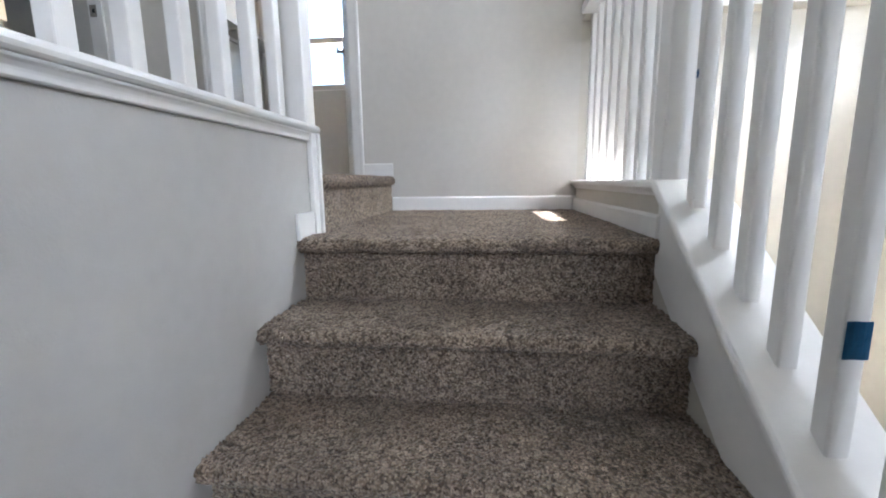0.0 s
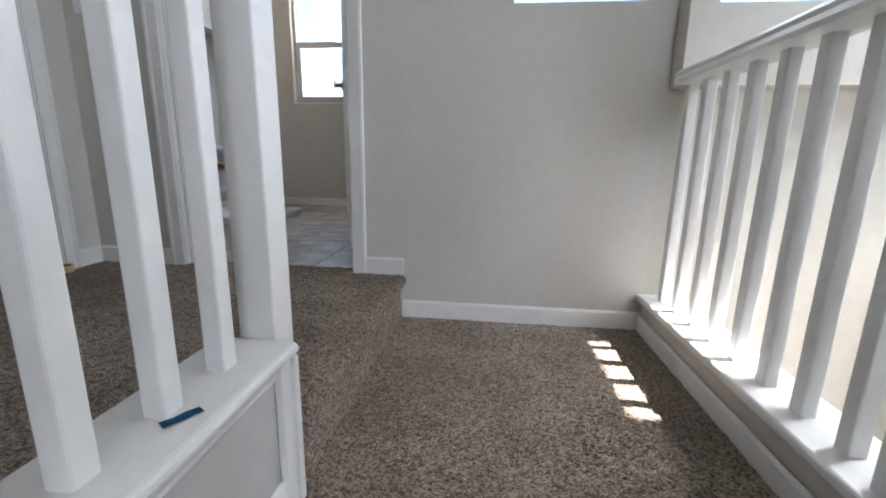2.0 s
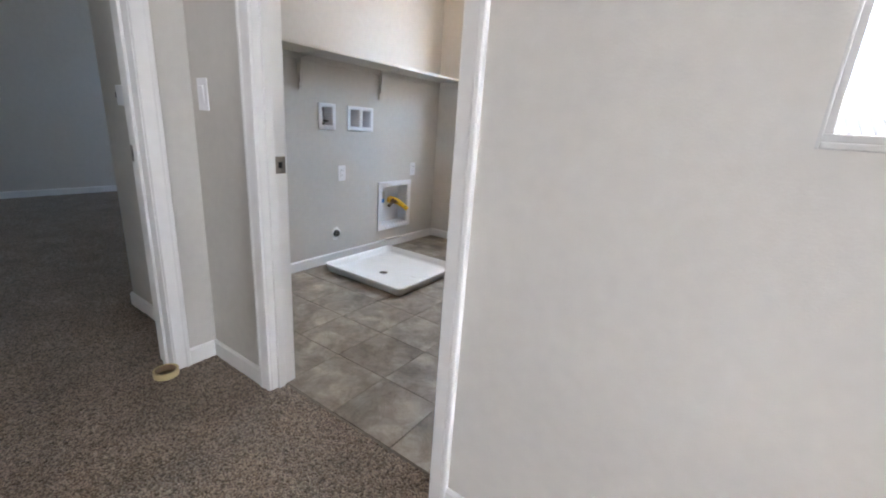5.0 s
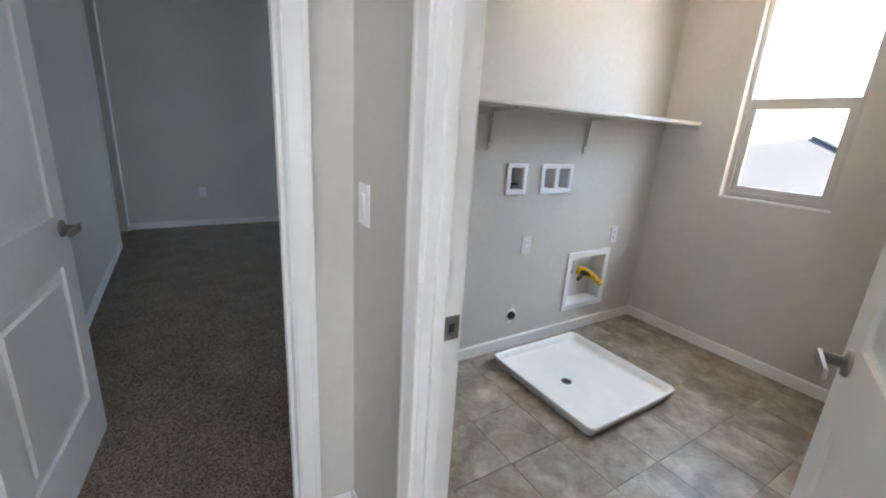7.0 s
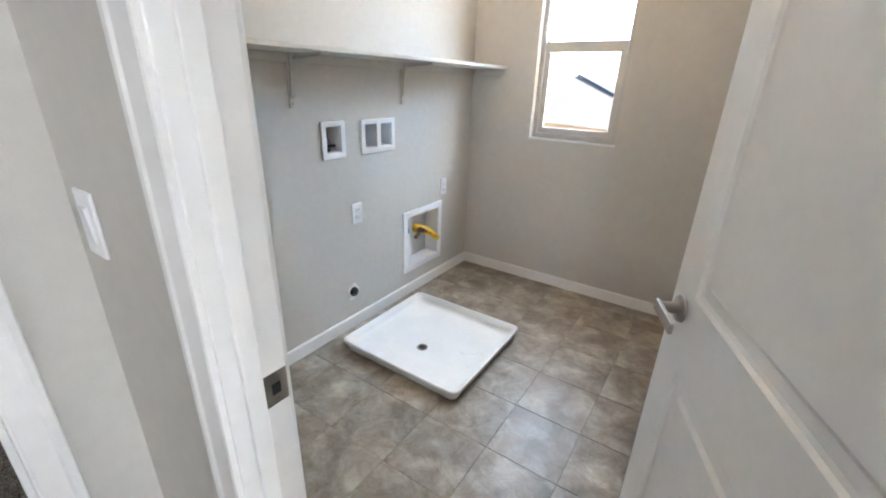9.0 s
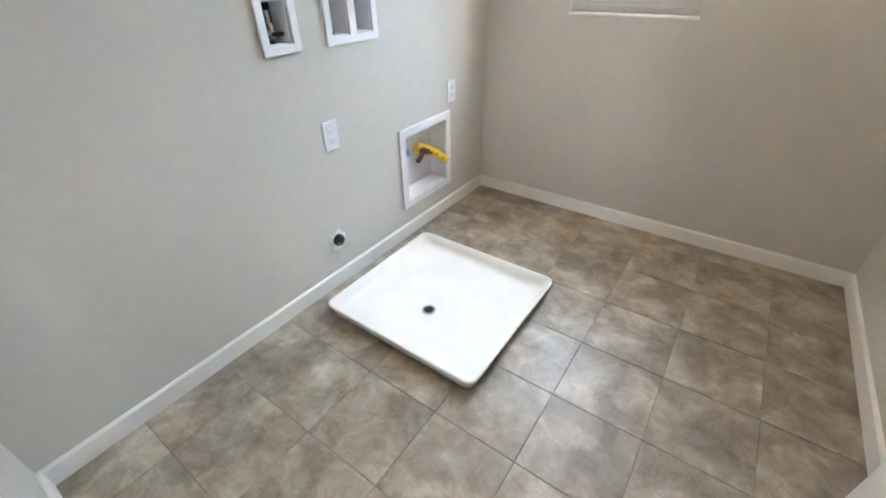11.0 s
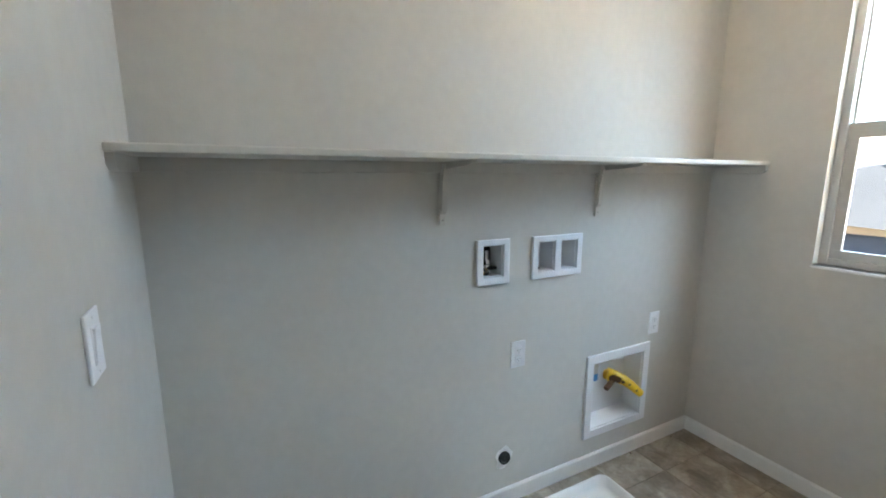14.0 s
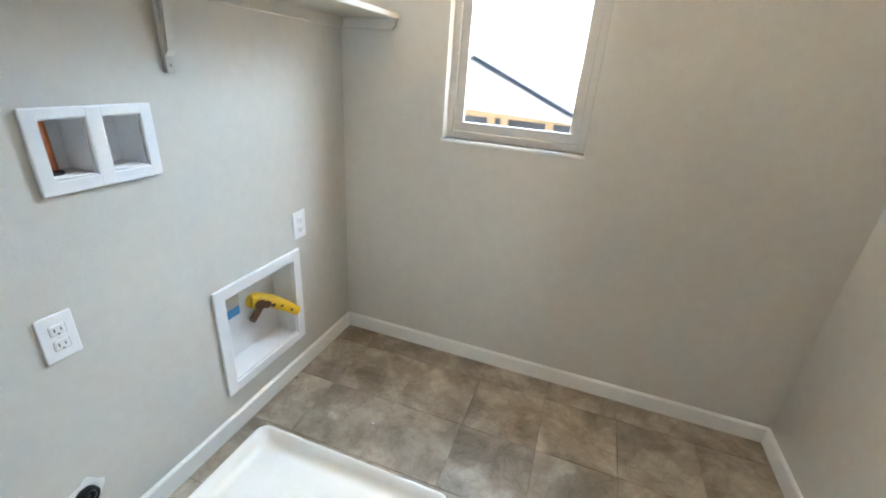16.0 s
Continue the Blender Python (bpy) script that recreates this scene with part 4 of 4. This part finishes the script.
# shelf with cleats and brackets
SHELF_TOP = 1.513
shelf = thing("wall_shelf", "long greige painted shelf on metal brackets", "shelf")
part("board", box((LAUNDRY_W, LAUNDRY_S, SHELF_TOP - 0.020), (-1.897, LAUNDRY_N, SHELF_TOP), 0.004), SHELF, shelf)
part("cleat", box((LAUNDRY_W, LAUNDRY_S, SHELF_TOP - 0.058), (LAUNDRY_W + 0.014, LAUNDRY_N, SHELF_TOP - 0.020), 0.002), WALL, shelf)
part("end_cleat", prism([(LAUNDRY_W + 0.018, SHELF_TOP - 0.020), (-1.907, SHELF_TOP - 0.020), (-1.907, SHELF_TOP - 0.044), (-1.927, SHELF_TOP - 0.058), (LAUNDRY_W + 0.018, SHELF_TOP - 0.058)], "y", LAUNDRY_S, LAUNDRY_S + 0.018, 0.002), SHELF, shelf)
part("end_cleat", prism([(LAUNDRY_W + 0.018, SHELF_TOP - 0.020), (-1.907, SHELF_TOP - 0.020), (-1.907, SHELF_TOP - 0.044), (-1.927, SHELF_TOP - 0.058), (LAUNDRY_W + 0.018, SHELF_TOP - 0.058)], "y", LAUNDRY_N - 0.018, LAUNDRY_N, 0.002), SHELF, shelf)
for y in (3.998, 4.761):
    bracket = part("bracket", box((LAUNDRY_W, y - 0.013, SHELF_TOP - 0.243), (LAUNDRY_W + 0.012, y + 0.013, SHELF_TOP - 0.020), 0.003), BRACKET, shelf)
    part("brace", prism([(LAUNDRY_W + 0.010, SHELF_TOP - 0.205), (LAUNDRY_W + 0.024, SHELF_TOP - 0.190), (LAUNDRY_W + 0.040, SHELF_TOP - 0.021), (LAUNDRY_W + 0.030, SHELF_TOP - 0.021)], "y", y - 0.011, y + 0.011, 0.001), BRACKET, bracket)
    part("arm", box((LAUNDRY_W + 0.018, y - 0.011, SHELF_TOP - 0.026), (LAUNDRY_W + 0.23, y + 0.011, SHELF_TOP - 0.0205), 0.001), BRACKET, bracket)
    part("rib", prism([(LAUNDRY_W + 0.018, SHELF_TOP - 0.0265), (LAUNDRY_W + 0.22, SHELF_TOP - 0.0265), (LAUNDRY_W + 0.19, SHELF_TOP - 0.034), (LAUNDRY_W + 0.018, SHELF_TOP - 0.046)], "y", y - 0.002, y + 0.002), BRACKET, bracket)
    for z in (0.225, 0.10):
        part("screw", lathe([(0.004, 0), (0.003, 0.002)], (LAUNDRY_W + 0.012, y, SHELF_TOP - z), (1, 0, 0), 10), NICKEL, bracket)

# floor pan
pan = thing("floor_pan", "square white plastic washing machine drain pan on the floor", "drain pan", at=(0, 0, 0))
PX0, PX1, PY0, PY1 = -2.048, -1.294, 4.080, 4.797


def rounded(x0, x1, y0, y1, r, n=5):
    out = []
    for cx, cy, a in ((x1 - r, y1 - r, 0), (x0 + r, y1 - r, 90), (x0 + r, y0 + r, 180), (x1 - r, y0 + r, 270)):
        out += [(cx + r * math.cos(radians(a + 90 * k / n)), cy + r * math.sin(radians(a + 90 * k / n))) for k in range(n + 1)]
    return out


bm = bmesh.new()
rings = []
for inset, z, rad in ((0.020, 0.002, 0.03), (0.012, 0.030, 0.035), (0.0, 0.052, 0.04), (0.0, 0.060, 0.04), (0.004, 0.063, 0.038), (0.012, 0.060, 0.035), (0.024, 0.030, 0.04), (0.034, 0.016, 0.05), (0.060, 0.0125, 0.05), (0.30, 0.009, 0.05)):
    rings.append([bm.verts.new((x, y, z)) for x, y in rounded(PX0 + inset, PX1 - inset, PY0 + inset, PY1 - inset, rad)])
for a, b in zip(rings, rings[1:]):
    for k in range(len(a)):
        bm.faces.new((a[k], a[(k + 1) % len(a)], b[(k + 1) % len(a)], b[k]))
bm.faces.new(rings[0][::-1])
bm.faces.new(rings[-1])
part("tray", bm, PAN, pan, smooth=True)
for mx, my, mw, mh in ((-1.471, 4.437, 0.040, 0.012), (-1.388, 4.491, 0.036, 0.014), (-1.381, 4.352, 0.030, 0.012), (-1.425, 4.462, 0.016, 0.010)):
    part("embossed_mark", box((mx - mw / 2, my - mh / 2, 0.0095), (mx + mw / 2, my + mh / 2, 0.0128), 0.0008, 1), PAN, pan)
drain = part("drain", lathe([(0.030, 0.0), (0.030, 0.003), (0.021, 0.004), (0.020, 0.001)], (-1.683, 4.345, 0.0105), (0, 0, 1), 28), CHROME, pan, "chrome drain ring")
part("drain_hole", lathe([(0.021, 0.0), (0.020, 0.0015)], (-1.683, 4.345, 0.0105), (0, 0, 1), 24), DARK, drain)

# ---- tapes ----
def tape_strip(name, place, size, turn, label):
    ob = thing(name, label, "tape", at=place)
    ob.rotation_euler = [radians(a) for a in turn]
    bm = bmesh.new()
    n = 6
    grid = [[bm.verts.new((size[0] * (i / n - 0.5), size[1] * (j - 0.5), 0.0022 + 0.0009 * math.sin(i * 1.7 + j))) for j in range(2)] for i in range(n + 1)]
    for i in range(n):
        bm.faces.new((grid[i][0], grid[i + 1][0], grid[i + 1][1], grid[i][1]))
    bmesh.ops.solidify(bm, geom=bm.faces[:], thickness=0.0004)
    part("strip", bm, BLUETAPE, ob)
    return tagged(ob, group="blue tape strips")


tape_strip("masking_tape", (-0.045, 1.701, CAP), (0.052, 0.018), (0, 0, 58), "strip of blue masking tape on the half wall cap")
tape_strip("masking_tape", (1.087, 1.2295, -0.265), (0.036, 0.058), (90, 0, 0), "strip of blue masking tape on a white baluster")
tape_strip("masking_tape", (-0.0645, 1.196, 0.325), (0.05, 0.034), (0, 90, 0), "strip of blue masking tape on a white baluster")
tape_strip("masking_tape", (1.0685, 1.735, 0.222), (0.02, 0.012), (0, -90, 0), "scrap of dark tape on a white baluster")

green = thing("masking_tape", "torn scrap of green masking tape on the laundry wall", "tape", at=(-1.306, LAUNDRY_S, 1.418))
torn = [(-0.030, -0.022), (0.030, -0.024), (0.029, 0.012), (0.016, 0.027), (-0.006, 0.022), (-0.021, 0.008)]
part("strip", prism(torn, "y", 0.0004, 0.0012), GREENTAPE, green)

roll = thing("tape_roll", "roll of beige masking tape on the carpet by the door frame", "tape roll", at=(-1.470, 2.775, 0.004))
part("tape", lathe([(0.039, 0), (0.047, 0), (0.047, 0.027), (0.039, 0.027), (0.039, 0)], (0, 0, 0), (0, 0, 1), 36), BEIGETAPE, roll, smooth=False)
part("core", lathe([(0.0355, 0.001), (0.039, 0.001), (0.039, 0.026), (0.0355, 0.026), (0.0355, 0.001)], (0, 0, 0), (0, 0, 1), 36), KRAFT, roll, "brown cardboard core")


# small scraps on the laundry floor
def scrap(name, label, place, size, turn, mat):
    ob = thing(name, label, "debris", at=place)
    ob.rotation_euler = (0, 0, radians(turn))
    a, b, c = size
    part("flake", prism([(-a, -b * 0.6), (a * 0.5, -b), (a, b * 0.3), (-a * 0.2, b), (-a * 0.9, b * 0.4)], "z", 0.0, c, c * 0.2, 1), mat, ob)
    return tagged(ob, group="floor scraps")


scrap("wood_chip", "tiny dark wood chip on the floor by the baseboard", (-2.138, 5.100, 0.001), (0.007, 0.004, 0.004), 30, BROWN)
scrap("wood_chip", "tiny dark wood chip on the floor by the baseboard", (-2.132, 5.420, 0.001), (0.004, 0.003, 0.003), 80, BROWN)
scrap("plaster_crumb", "tiny white plaster crumb on the tile floor", (-1.698, 5.009, 0.001), (0.005, 0.003, 0.003), 10, PATCH)

# ---- outdoors ----
GROUND = -3.1
structure("ground", box((-400, -400, GROUND - 1), (400, 400, GROUND)), DIRT, "bare dirt ground of a building site", "ground")

site = thing("house_under_construction", "neighbour house with grey roof underlay and bare lumber framing", "house", at=(0, 0, 0))
EAVE, APEX = 0.47, 1.756
roof = bmesh.new()
A, B = Vector((-5.26, 18.0, APEX)), Vector((-7.5, 24.0, APEX + 0.1))
c = [Vector(p) for p in ((-11.5, 17.0, EAVE), (-1.18, 14.9, 0.26), (3.2, 26.0, EAVE + 0.2), (-11.5, 28.0, EAVE))]
vs = [roof.verts.new(p) for p in (A, B, *c)]
for f in ((0, 2, 3), (0, 3, 4), (0, 4, 1), (1, 4, 5), (1, 5, 2), (0, 1, 2)):
    roof.faces.new([vs[k] for k in f])
roof_part = part("roof", roof, ROOFPAPER, site)
part("hip_cap", tube([A + Vector((0, -0.05, 0.03)), c[1] + Vector((0, 0, 0.02))], 0.042, 6), RIDGE, roof_part)
part("header_beam", box((-11.2, 16.3, 0.10), (-1.3, 16.5, 0.40), 0.01), LUMBER, site, "raw lumber beam")
# solid dark sheet in place of the shade in the openings
part("wall", box((-11.0, 16.9, GROUND), (-1.0, 17.0, EAVE - 0.1)), OPENING_SHADE, site, "dark sheet standing in for the shaded openings behind the framing")
for x in (-10.0, -7.4, -5.9, -4.05, -3.65, -2.35):
    part("post", box((x - 0.11, 16.32, GROUND), (x + 0.11, 16.48, 0.10), 0.01), LUMBER, site, "raw lumber post")

tiled = thing("tiled_house", "neighbour house with a pale clay barrel-tile roof", "house", at=(0, 0, 0))
part("wall", box((0.8, 16.0, GROUND), (16.0, 24.0, 0.7)), STUCCO, tiled)
bm = bmesh.new()
waves, rows_ = 420, 24
grid = []
for i in range(rows_ + 1):
    row = []
    for j in range(waves + 1):
        x = 0.4 + 16.0 * j / waves
        s = i / rows_
        z = 0.80 + 1.25 * s + 0.09 * abs(math.sin(math.pi * j / 7)) + 0.07 * (1 - (s * 12) % 1)
        row.append(bm.verts.new((x, 15.5 + 3.6 * s, z)))
    grid.append(row)
for i in range(rows_):
    for j in range(waves):
        bm.faces.new((grid[i][j], grid[i][j + 1], grid[i + 1][j + 1], grid[i + 1][j]))
part("roof", bm, CLAY, tiled)

# ---- floor tiles ----
X0, Y0 = -1.065 - 4 * TILE_X, 4.257 - 5 * TILE_Y
for i in range(8):
    for j in range(11):
        x0, x1 = X0 + TILE_X * i, X0 + TILE_X * (i + 1)
        y0, y1 = Y0 + TILE_Y * j, Y0 + TILE_Y * (j + 1)
        x0, x1, y0, y1 = max(x0, LAUNDRY_W), min(x1, LAUNDRY_E), max(y0, 3.061), min(y1, LAUNDRY_N)
        if x1 - x0 < 0.02 or y1 - y0 < 0.02:
            continue
        w, h = round(x1 - x0 - 0.0023, 4), round(y1 - y0 - 0.0023, 4)
        if (w, h) not in tile_sizes:
            tile_sizes[w, h] = tile_mesh(w, h)
        ob = link_mesh("tile", tile_sizes[w, h], TILE, floor_laundry)
        ob.location = ((x0 + x1) / 2, (y0 + y1) / 2, 0.0006 * ((i * 7 + j * 3) % 3 - 1))
